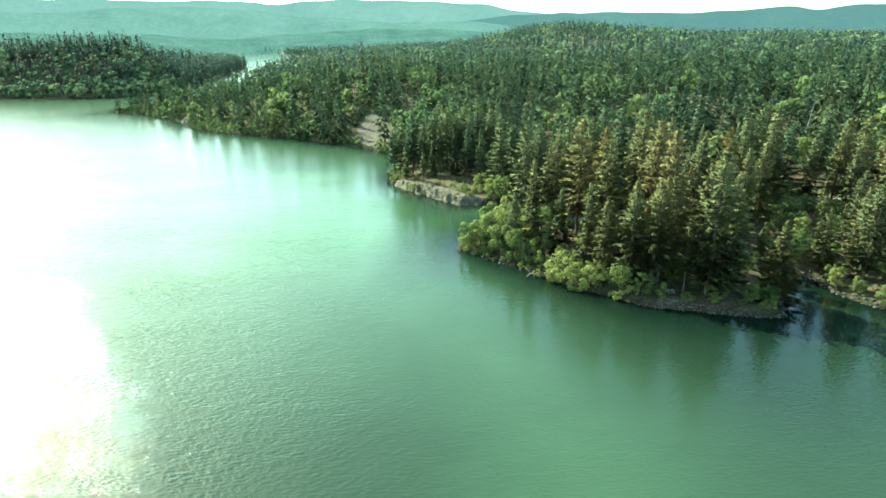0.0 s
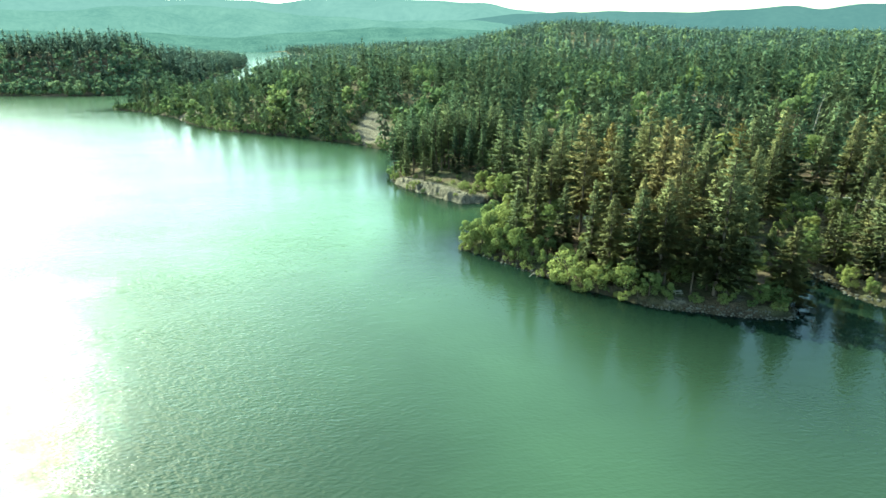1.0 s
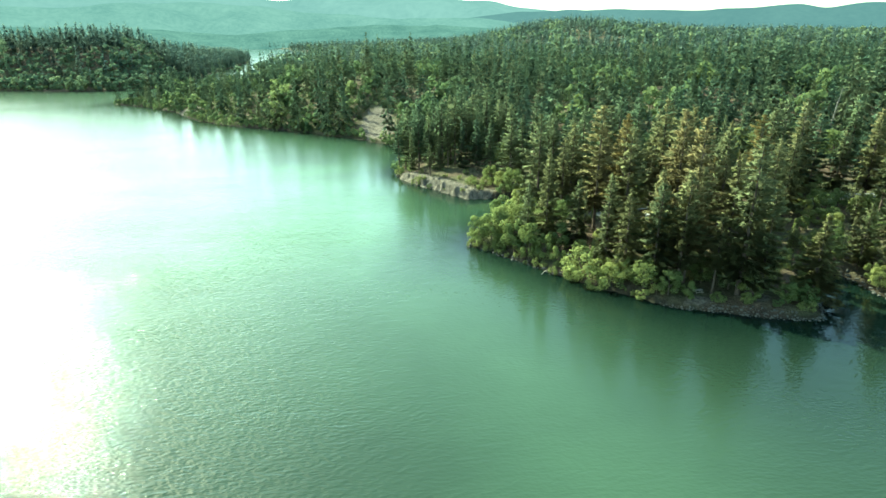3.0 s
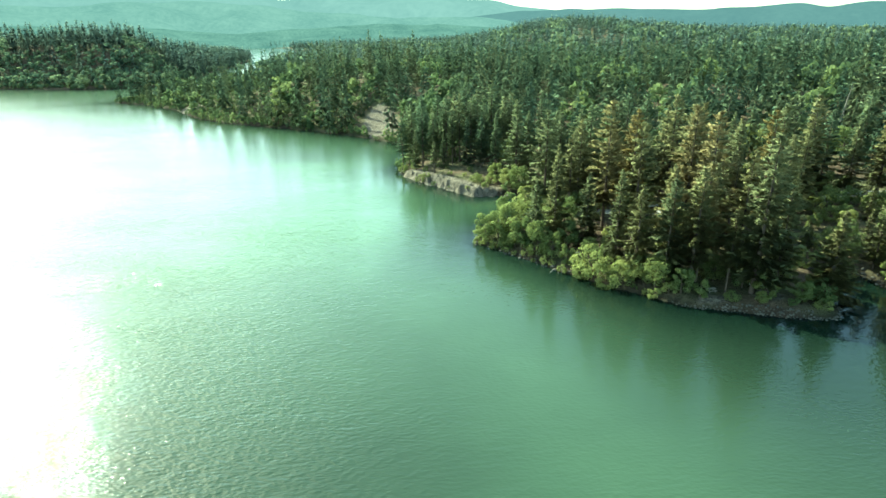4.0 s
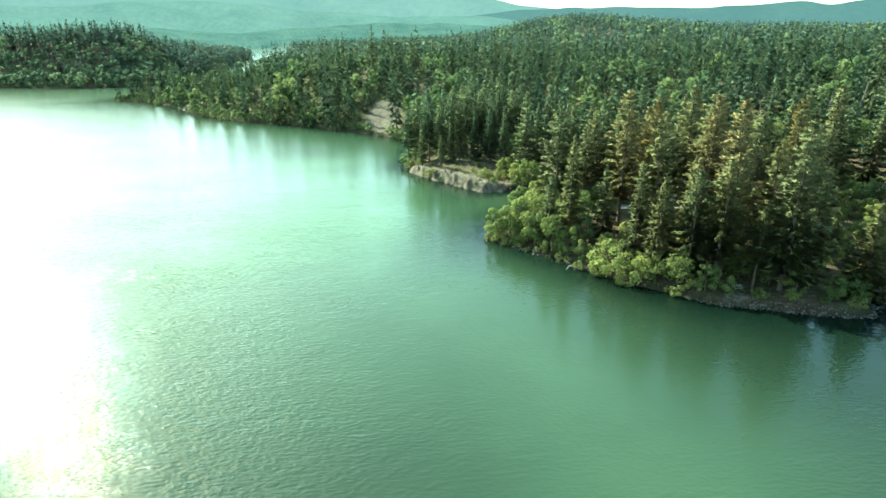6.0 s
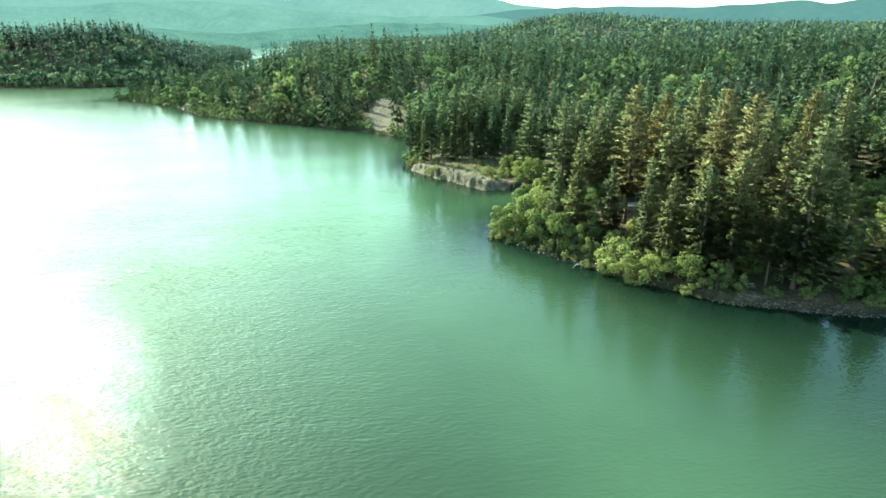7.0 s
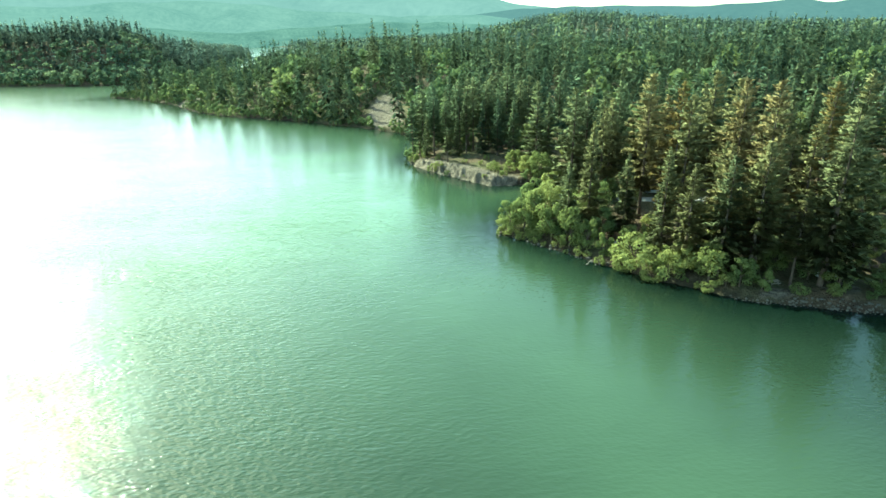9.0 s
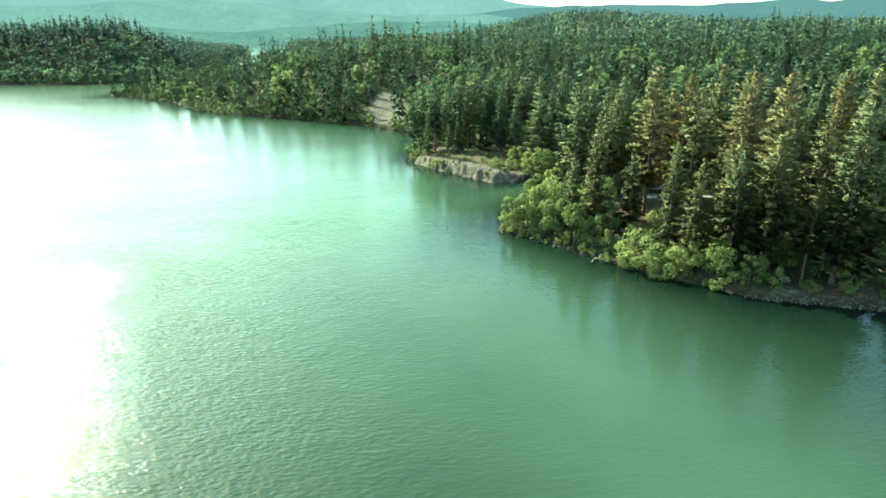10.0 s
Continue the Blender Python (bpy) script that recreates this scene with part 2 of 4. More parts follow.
def span(*pieces):
    """Coordinates in stretches of (from, to, step)."""
    out = []
    for a, b, step in pieces:
        out.append(np.linspace(a, b, max(2, round(abs(b - a) / step) + 1))[:-1])
    return np.concatenate(out + [[pieces[-1][1]]])


def mesh_from(name, verts, faces, mat, smooth=False, normals=None, **attributes):
    """A mesh from arrays: faces of equal size, and one number a vertex for each attribute."""
    me = bpy.data.meshes.new(name)
    faces = np.asarray(faces, np.int32)
    n, k = faces.shape
    me.vertices.add(len(verts))
    me.vertices.foreach_set("co", np.asarray(verts, np.float32).ravel())
    me.loops.add(n * k)
    me.loops.foreach_set("vertex_index", faces.ravel())
    me.polygons.add(n)
    me.polygons.foreach_set("loop_start", np.arange(0, n * k, k, dtype=np.int32))
    me.polygons.foreach_set("use_smooth", np.full(n, smooth))
    for key, values in attributes.items():
        me.attributes.new(key, "FLOAT", "POINT").data.foreach_set("value", np.asarray(values, np.float32))
    if normals is not None:
        me.attributes.new("custom_normal", "FLOAT_VECTOR", "POINT").data.foreach_set("vector", np.asarray(normals, np.float32).ravel())
    me.materials.append(mat)
    me.update(calc_edges=True)
    return me


def sheet(name, xs, ys, zf, mat, **attributes):
    gx, gy = np.meshgrid(xs, ys)
    gz = zf(gx, gy) if callable(zf) else zf
    nx, ny = len(xs), len(ys)
    i = np.arange((ny - 1) * nx).reshape(ny - 1, nx)[:, :-1].ravel()
    faces = np.stack([i, i + 1, i + 1 + nx, i + nx], 1)
    return mesh_from(name, np.stack([gx, gy, gz], -1).reshape(-1, 3), faces, mat, True, **attributes)


GX = span((-4800, -1200, 300), (-1200, -600, 60), (-600, -330, 14), (-330, -30, 4), (-30, 26, 0.55), (26, 125, 1.5), (125, 300, 6), (300, 700, 25), (700, 1500, 80), (1500, 4800, 330))
GY = span((-700, 60, 60), (60, 108, 6), (108, 200, 1.5), (200, 246, 0.55), (246, 260, 1.6), (260, 540, 3.5), (540, 720, 7), (720, 1100, 20), (1100, 2400, 55), (2400, 4800, 300))
gx, gy = np.meshgrid(GX, GY)
gz, gd, gbare = land(gx, gy)
# Shade of the overhanging trees, put into the soil colour near the waterline.
gbank_shade = 0.85 * ease((2.4 - gd) / 1.6) * (1 - gbare)
ground = tagged(new("ground", sheet("ground", GX, GY, gz, mat_ground, bare=gbare.ravel(), bank_shade=gbank_shade.ravel())), "brown needle-strewn forest floor with bare tan banks at the shore", "ground", kind="structure")
WX = span((-4800, -1200, 600), (-1200, -340, 40), (-340, -60, 10), (-60, 130, 4), (130, 320, 15), (320, 4800, 640))
WY = span((-700, 40, 70), (40, 260, 4), (260, 560, 9), (560, 1500, 45), (1500, 4800, 300))
gx, gy = np.meshgrid(WX, WY)
off = np.clip(-land(gx, gy)[1], 0, None)
calm = np.maximum(np.exp(-off / 60.0) * bell(gx, gy, 58, 110, 62, 48), 0.75 * np.exp(-off / 26.0))
calm = np.clip(np.maximum(calm * 1.15, 1.2 * bell(gx, gy, 88, 121, 14, 14)), 0, 1)
for k in range(6):
    for axis in (0, 1):
        calm = 0.5 * calm + 0.25 * (np.roll(calm, 1, axis) + np.roll(calm, -1, axis))
silt_shade = 1.0 * ease((8 - gx) / 36) * ease((gx + 150) / 80) * ease((gy - 75) / 95) * ease((305 - gy) / 60)
silt_shade = np.maximum(silt_shade, (0.56 - 0.24 * ease((gx - 8) / 50)) * (1 - 0.58 * ease((125 - gy) / 70) * ease((25 - gx) / 35)))
# Falls off towards the banks: tree reflections and shade put into the water colour.
silt_shade = silt_shade * (1 - 0.28 * bell(gx, gy, 58, 88, 26, 22)) * (1 - np.exp(-(off / (12 + 16 * bell(gx, gy, 54, 106, 26, 30))) ** 1.3))
water = tagged(new("water", sheet("water", WX, WY, np.zeros_like(gx), mat_water, calm=calm.ravel(), silt_shade=silt_shade.ravel(), open=ease((np.hypot(gx, gy) - 110) / 190).ravel(), breeze=((0.5 + 0.5 * ease((0 - gx) / 60)) * (1 - 0.6 * ease((np.hypot(gx, gy) - 130) / 120))).ravel())), "green rippled lake water glittering in the sun", "lake", kind="structure")


# ---- far ridges ----
def ridge(name, label, near, crest_at, far, crest, mat, seed, rough):
    """A long range of hills: a foot, a crest and a back, bent round the lake."""
    a = np.linspace(radians(-58), radians(58), 300)
    tops = crest(np.degrees(a)) + rough * waves(np.degrees(a), 0 * a, 9, seed) + 0.35 * rough * waves(np.degrees(a), 0 * a, 2.2, seed + 1) + 0.12 * rough * waves(np.degrees(a), 0 * a, 0.5, seed + 2)
    rows = []
    for f in np.linspace(0, 1, 26):
        if f < 0.75:
            q = f / 0.75
            dist, lift = near + (crest_at - near) * q, ease(q) ** 0.8
        else:
            q = (f - 0.75) / 0.25
            dist, lift = crest_at + (far - crest_at) * q, 1 - 0.5 * q
        sway = 1 + 0.02 * waves(np.degrees(a), 0 * a + f * 40, 12, seed + 5)
        spur = 1 + 0.16 * waves(np.degrees(a), 0 * a + f * 9, 7, seed + 3) * math.sin(math.pi * min(1, f / 0.75))
        rows.append(np.stack([np.sin(a) * dist * sway, np.cos(a) * dist * sway, tops * lift * spur - 2], -1))
    v = np.array(rows)
    n, m = v.shape[:2]
    i = np.arange((n - 1) * m).reshape(n - 1, m)[:, :-1].ravel()
    me = mesh_from(name, v.reshape(-1, 3), np.stack([i, i + 1, i + 1 + m, i + m], 1), mat, True)
    return tagged(new(name, me), label, "hills", kind="structure")


def peaks(base, bumps):
    def at(deg):
        z = np.full(deg.shape, float(base))
        for c, w, h in bumps:
            z = z + h * np.exp(-0.5 * ((deg - c) / w) ** 2)
        return z
    return at


def skyline(*points):
    """Heights that pass through (degrees, metres)."""
    def at(deg):
        z = np.interp(deg, [p[0] for p in points], [p[1] for p in points])
        for k in range(3):
            z[1:-1] = 0.5 * z[1:-1] + 0.25 * (z[2:] + z[:-2])
        return z
    return at


# The ridges glow by themselves: bright haze painted as emission colour.
mat_far_blue = haze_material("far_ridge_haze_glow", (0.094, 0.152, 0.170), (0.122, 0.185, 0.202), 0.02)
mat_mid_haze = haze_material("middle_ridge_haze_glow", (0.076, 0.133, 0.142), (0.114, 0.178, 0.183), 0.045)
mat_near_haze = haze_material("valley_woods_haze_glow", (0.044, 0.088, 0.092), (0.098, 0.16, 0.155), 0.09)
mat_blue_haze = haze_material("blue_ridge_haze_glow", (0.054, 0.096, 0.116), (0.070, 0.117, 0.135), 0.03)
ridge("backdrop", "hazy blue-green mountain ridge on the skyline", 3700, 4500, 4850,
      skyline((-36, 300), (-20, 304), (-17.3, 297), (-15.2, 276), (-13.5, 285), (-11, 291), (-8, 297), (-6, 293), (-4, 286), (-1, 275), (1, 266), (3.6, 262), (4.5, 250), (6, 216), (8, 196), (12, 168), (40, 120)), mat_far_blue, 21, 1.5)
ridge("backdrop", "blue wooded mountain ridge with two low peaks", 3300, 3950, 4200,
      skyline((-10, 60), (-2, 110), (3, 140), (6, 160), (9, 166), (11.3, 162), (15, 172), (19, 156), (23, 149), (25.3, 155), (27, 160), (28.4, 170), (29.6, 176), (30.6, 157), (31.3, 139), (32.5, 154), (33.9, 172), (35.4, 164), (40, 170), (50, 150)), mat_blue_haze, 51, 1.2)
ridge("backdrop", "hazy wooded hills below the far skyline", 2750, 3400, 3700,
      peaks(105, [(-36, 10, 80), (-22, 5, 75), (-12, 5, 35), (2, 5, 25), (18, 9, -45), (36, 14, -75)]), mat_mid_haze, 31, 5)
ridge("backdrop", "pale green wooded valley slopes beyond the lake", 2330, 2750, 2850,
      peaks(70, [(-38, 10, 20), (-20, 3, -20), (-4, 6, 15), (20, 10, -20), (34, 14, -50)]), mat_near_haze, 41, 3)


# ---- trees ----
def unit(v):
    return v / np.maximum(np.linalg.norm(v, axis=-1, keepdims=True), 1e-6)


def kites(centre, along, side, out):
    """One four-cornered leaf or needle spray for each row: its middle, half its length and half its width, turned to face out of
    the crown, with soft normals that follow the crown's form."""
    n = len(centre)
    face = np.cross(along, side)
    side = np.where((face * out).sum(-1, keepdims=True) > 0, -side, side)
    face = -np.cross(along, side)
    v = np.stack([centre - along, centre - 0.15 * along + side, centre + along, centre - 0.15 * along - side], 1).reshape(-1, 3)
    soft = unit(0.8 * unit(out) + 0.4 * unit(face))
    return v, np.arange(4 * n).reshape(n, 4), np.repeat(soft, 4, 0)


def bough_crown(r, height, radius, bare, whorls, boughs, sprays, size, point=0.7, droop=0.3, gaps=0.12, slim_=0.36, hang=0.12):
    """A conifer's crown: whorls of drooping boughs of uneven length, each feathered with small three-cornered needle sprays."""
    n = whorls * boughs
    k = np.repeat(np.arange(whorls), boughs)
    f = np.clip((k + 0.5 + 0.3 * r.normal(0, 1, n)) / whorls, 0.0, 0.985)
    a = np.tile(np.arange(boughs), whorls) * 6.2832 / boughs + k * 2.4 + 0.35 * r.normal(0, 1, n)
    lean = r.uniform(0, 6.28)
    lump = 1 + 0.14 * np.sin(a + lean) + 0.12 * np.sin(9 * f + a + lean)
    full = (1 - f) ** point * (0.6 + 0.4 * np.minimum(1, f * 5 + 0.1))
    long_ = radius * np.maximum(0.05, full) * lump * r.uniform(0.5, 1.12, n)
    live = np.where(r.uniform(0, 1, n) < gaps * (1.6 - f), 0.02, 1.0)
    weight = live * (long_ + 0.06 * radius)
    b = r.choice(n, sprays, p=weight / weight.sum())
    u = 0.16 + 0.84 * r.uniform(0, 1, sprays) ** 0.72
    w = r.uniform(-1, 1, sprays) * (0.34 - 0.22 * u) * np.minimum(long_[b] + 0.3, 3.2)
    ca, sa = np.cos(a[b]), np.sin(a[b])
    ray = u * long_[b]
    z = height * (bare + (1 - bare) * f[b]) + long_[b] * (-droop * (1 - 1.2 * f[b]) * u + 0.14 * u ** 3) + r.normal(0, 0.22, sprays) * size
    c = np.stack([ca * ray - sa * w, sa * ray + ca * w, z], -1)
    turn = np.sign(w) * r.uniform(0.1, 0.9, sprays)
    d = unit(np.stack([ca - sa * turn, sa + ca * turn, r.normal(-hang, 0.35, sprays) + 0.8 * f[b] ** 2], -1))
    side = unit(np.cross(d, r.normal(0, 0.6, (sprays, 3)) + [0, 0, 1.0]))
    ln = (size * r.uniform(0.65, 1.35, sprays) * (0.62 + 0.38 * (1 - f[b])))[:, None]
    out = np.stack([ca * u - 0.5 * sa * turn, sa * u + 0.5 * ca * turn, 0.34 + 0.4 * (1 - u)], -1)
    side = np.where((np.cross(side, d) * out).sum(-1, keepdims=True) < 0, -side, side)
    v = np.stack([c - 0.5 * ln * d + slim_ * ln * side, c - 0.5 * ln * d - slim_ * ln * side, c + 0.95 * ln * d], 1)
    soft = unit(1.0 * unit(out) + 0.3 * unit(np.cross(side, d)))
    tip = np.array([[0.25, 0, height * 0.93], [-0.12, 0.22, height * 0.93], [0, 0, height], [-0.12, -0.22, height * 0.93], [0.25, 0, height * 0.93], [0, 0, height]])
    v = np.concatenate([v.reshape(-1, 3), tip])
    return v, np.arange(len(v)).reshape(-1, 3), np.concatenate([np.repeat(soft, 3, 0), np.tile([-0.5, 0.4, 0.6], (6, 1))])


def leaf_crown(r, height, radius, bare, lobes, leaves, size):
    """Leaf clumps over a crowd of uneven lobes, thinner inside, with gaps between the lobes."""
    cs, al, sd, ou = [], [], [], []
    for k in range(lobes):
        a, up = r.uniform(0, 6.28), r.uniform(0, 1)
        wide = radius * (0.25 + 0.55 * math.sin(math.pi * (0.18 + 0.74 * up)) * r.uniform(0.5, 1.1))
        lr = radius * r.uniform(0.22, 0.42)
        lz = height * bare + lr * 0.7 + (height * (1 - bare) - lr * 1.5) * up
        c0 = np.array([math.cos(a) * wide, math.sin(a) * wide, lz])
        n = leaves // lobes
        out = unit(r.normal(0, 1, (n, 3)) + [0, 0, 0.25])
        c = c0 + out * lr * (0.55 + 0.5 * r.uniform(0, 1, (n, 1)) ** 0.5) * [1, 1, 0.85]
        face = unit(out + r.normal(0, 0.55, (n, 3)))
        u = unit(np.cross(face, r.normal(0, 1, (n, 3))))
        s = size * r.uniform(0.6, 1.25, (n, 1))
        cs.append(c), al.append(u * s), sd.append(np.cross(face, u) * s * 0.7)
        ou.append(out + 0.35 * unit(c - [0, 0, height * 0.45]))
    return kites(np.concatenate(cs), np.concatenate(al), np.concatenate(sd), np.concatenate(ou))


def stem(points, radii, sides=7):
    """A tapered, bent tube."""
    v, f, n = [], [], []
    ring = [(math.cos(6.2832 * k / sides), math.sin(6.2832 * k / sides), 0.0) for k in range(sides)]
    for (x, y, z), rad in zip(points, radii):
        v += [(x + rad * c, y + rad * s_, z) for c, s_, _ in ring]
        n += ring
    for j in range(len(points) - 1):
        f += [(j * sides + k, j * sides + (k + 1) % sides, (j + 1) * sides + (k + 1) % sides, (j + 1) * sides + k) for k in range(sides)]
    return np.array(v), np.array(f), np.array(n)


def join(pieces):
    v, f, s_, n = [], [], [], 0
    for pv, pf, pn in pieces:
        v.append(pv), f.append(pf + n), s_.append(pn)
        n += len(pv)
    return np.concatenate(v), np.concatenate(f), np.concatenate(s_)


def conifer_trunk(r, height, bare):
    lean = r.normal(0, 0.25, 2)
    hs = np.array([-0.6, 0.0, 0.12, 0.35, 0.65, 0.97])
    pts = [(lean[0] * max(h, 0) ** 2 * 0.6, lean[1] * max(h, 0) ** 2 * 0.6, h * height if h > 0 else h) for h in hs]
    thick = height * 0.0125
    parts_ = [stem(pts, [thick * 1.5, thick * 1.25, thick, thick * 0.8, thick * 0.45, 0.03])]
    for k in range(9):
        z, a = height * r.uniform(0.12, bare + 0.15), r.uniform(0, 6.28)
        n = r.uniform(0.8, 2.2)
        p0 = np.array([0, 0, z])
        p1 = p0 + [math.cos(a) * n, math.sin(a) * n, r.uniform(-0.4, 0.3)]
        parts_.append(stem([p0, p1], [0.06, 0.02], 7))
    return join(parts_)


def broad_trunk(r, height, radius):
    parts_ = [stem([(0, 0, -0.5), (0.05, 0, height * 0.25), (r.normal(0, 0.2), r.normal(0, 0.2), height * 0.6)], [0.03 * height, 0.022 * height, 0.01 * height])]
    for k in range(6):
        a, z = 6.28 * k / 6 + r.uniform(-0.4, 0.4), height * r.uniform(0.18, 0.4)
        e = np.array([math.cos(a) * radius * 0.6, math.sin(a) * radius * 0.6, z + height * r.uniform(0.2, 0.38)])
        m_ = np.array([math.cos(a) * radius * 0.25, math.sin(a) * radius * 0.25, z + height * 0.14])
        parts_.append(stem([(0, 0, z), m_, e], [0.013 * height, 0.009 * height, 0.004 * height]))
    return join(parts_)


class Kind:
    """Tree models that are built once and shared: a trunk and a crown each."""

    def __init__(self, name, label, category, group, trunks, crowns, bark, green, tall):
        self.name, self.label, self.category, self.group, self.tall, self.made = name, label, category, group, tall, [None] * len(trunks)
        self.trunks = [mesh_from("trunk", v, f, bark, True) for v, f, n in trunks]
        self.crowns = [mesh_from("crown", v, f, green, True, n) for v, f, n in crowns]

    def plant(self, x, y, height, turn=0.0, wide=1.0, sort=0, label=""):
        z = float(land(np.array([x]), np.array([y]))[0][0])
        s = height / self.tall[sort]
        m = Matrix.LocRotScale((x, y, z - 0.1), Euler((0, 0, turn)), (s * wide, s * wide, s))
        if self.made[sort] is None:
            top = tagged(new(self.name), self.label, self.category, self.group)
            for part_name, me in (("trunk", self.trunks[sort]), ("crown", self.crowns[sort])):
                new(part_name, me).parent = top
            top.matrix_basis = m
            self.made[sort] = top
        else:
            first = self.made[sort]
            keep = first.scale.copy()
            top = copy_thing(first, m @ Matrix.Diagonal((1 / keep.x, 1 / keep.y, 1 / keep.z, 1)))
        if label:
            top["label"] = label
        return top


rs = np.random.RandomState(7)
SHAPES = [(30, 6.6, 0.14, 21, 7, 5400, 0.70, 0.66, 0.34), (30, 6.2, 0.22, 19, 7, 4700, 0.72, 0.55, 0.26), (30, 5.6, 0.10, 24, 7, 5200, 0.68, 0.76, 0.38),
          (30, 6.8, 0.05, 24, 7, 5900, 0.70, 0.82, 0.40), (30, 5.0, 0.34, 15, 6, 4000, 0.66, 0.52, 0.22), (30, 7.2, 0.12, 20, 7, 5700, 0.74, 0.62, 0.30)]
conifers = Kind("conifer", "tall olive-green conifer with drooping needle branches", "conifer", "conifers on the wooded point",
                [conifer_trunk(rs, s[0], s[2]) for s in SHAPES], [bough_crown(rs, *s) for s in SHAPES], mat_bark, mat_needles, [30] * 6)
back_conifers = Kind("conifer", "tall dark green conifer behind the rocky bank", "conifer", "conifers behind the rocky bank",
                     [conifer_trunk(rs, s[0], s[2]) for s in SHAPES], [bough_crown(rs, *s) for s in SHAPES], mat_bark, mat_needles_green, [30] * 6)
saplings = Kind("conifer", "young green conifer among taller trees", "conifer", "young conifers", [conifer_trunk(rs, 12, 0.1) for k in range(2)],
                [bough_crown(rs, 12, 3.0, 0.04, 14, 6, 1500, 0.46, 0.8, 0.3), bough_crown(rs, 12, 2.6, 0.04, 15, 5, 1400, 0.44, 0.85, 0.32)], mat_bark, mat_needles, [12, 12])
rust = Kind("conifer", "tall conifer with dry brownish olive needles", "conifer", "browned conifers", [conifer_trunk(rs, 30, 0.2) for k in range(2)],
            [bough_crown(rs, 30, 5.8, 0.10, 24, 7, 6600, 0.58, 0.6, 0.28), bough_crown(rs, 30, 5.6, 0.16, 20, 6, 4400, 0.58, 0.55, 0.24, 0.2)], mat_bark, mat_needles_rust, [30, 30])
broads = Kind("broadleaf_tree", "bright green leafy tree near the shore", "tree", "leafy trees", [broad_trunk(rs, 12, 4.5) for k in range(4)],
              [leaf_crown(rs, 12, 4.6, 0.04, 26, 3000, 0.29), leaf_crown(rs, 12, 5.2, 0.10, 32, 3400, 0.30), leaf_crown(rs, 12, 4.0, 0.02, 24, 2700, 0.28), leaf_crown(rs, 12, 4.9, 0.08, 34, 3300, 0.29)],
              mat_bark, mat_leaves, [12] * 4)
bushes = Kind("bush", "rounded green bush at the water's edge", "bush", "shore bushes", [broad_trunk(rs, 4, 2.2) for k in range(3)],
              [leaf_crown(rs, 4, 2.5, -0.05, 16, 1300, 0.18), leaf_crown(rs, 4, 2.8, -0.05, 18, 1400, 0.18), leaf_crown(rs, 4, 2.2, -0.05, 14, 1200, 0.17)], mat_bark, mat_leaves, [4] * 3)

planted = []


def put(kind, x, y, height, sort=0, wide=1.0, label=""):
    planted.append((x, y))
    return kind.plant(x, y, height, rs.uniform(0, 6.28), wide, sort, label)


POINT_CONIFER = [
    (75.8, 118.5, 20, 3, 1.55), (44.5, 126.5, 24, 5, 1.1), (49, 123.8, 27, 1, 1.1), (61, 120.5, 34, 5, 1.1), (66.6, 122, 25, 1, 0.9), (99, 123, 27, 1, 1.1),
    (52, 127.5, 27, 1, 0.95), (56, 121.5, 19, 4, 1),
]
NOSE_CONIFER = [
    (24, 150, 27, 2, 0.9), (31.4, 147, 20, 2, 1.1), (18.8, 148, 19, 0, 1),
]
CAMP_CONIFER = [
    (67, 130, 27, 5, 1), (38.5, 158, 35, 1, 0.95), (57, 138, 35, 5, 1), (49.8, 141.5, 22, 3, 0.9), (60, 157, 33, 1, 1), (39, 129.8, 22, 0, 1.15),
    (83, 128.5, 9, 3, 1.3), (36, 135.5, 24, 2, 1), (55, 131, 26, 3, 0.9), (96, 134, 17, 5, 1.1), (46, 131, 25, 0, 1), (84, 141, 10, 1, 1),
]
BANK_CONIFER = [
    (-20, 247, 26, 4, 0.8), (-14.5, 250.5, 29, 4, 0.85), (-8, 251, 29, 0, 0.85), (1, 243.5, 28, 4, 0.95), (5.5, 239.5, 26, 4, 1), (10.5, 236, 27, 0, 0.85),
    (-6, 243, 25, 4, 0.9), (-1, 250, 28, 4, 0.9), (-9, 224, 12.5, 4, 1.1), (-22.5, 243, 22, 4, 0.9), (-18.5, 244, 26, 0, 0.9), (-4.3, 239, 27, 4, 1),
    (7, 245, 26, 0, 1), (-2, 234, 22, 4, 1), (-9.5, 236.5, 24, 0, 0.85), (3.5, 229.5, 19, 3, 0.9), (-14, 239.5, 23, 4, 1), (9, 227, 20, 0, 0.9),
    (14, 222, 22, 3, 0.9),
]
BANK_CONIFER_MORE = [
    (-16.5, 232.5, 17, 2, 0.9), (-5.5, 231, 15, 3, 0.9),
]
BACK_CONIFER = [
    (21, 214, 30, 0, 1), (34, 210, 26, 3, 1), (92, 203, 24, 3, 0.9), (36, 256, 25, 0, 1), (122, 186, 22, 5, 1), (136, 203, 29, 1, 1),
    (22, 244, 27, 1, 0.9), (65, 190, 29, 0, 1), (52, 170, 27, 4, 1),
]
for x, y, h, sort, wide in POINT_CONIFER + NOSE_CONIFER + CAMP_CONIFER + BANK_CONIFER + BANK_CONIFER_MORE + BACK_CONIFER:
    put(back_conifers if y > 200 else conifers, x, y, h, sort, wide)
put(rust, 43, 150.5, 34, 0, 0.95)
put(rust, 77, 152, 33, 1, 1.1)
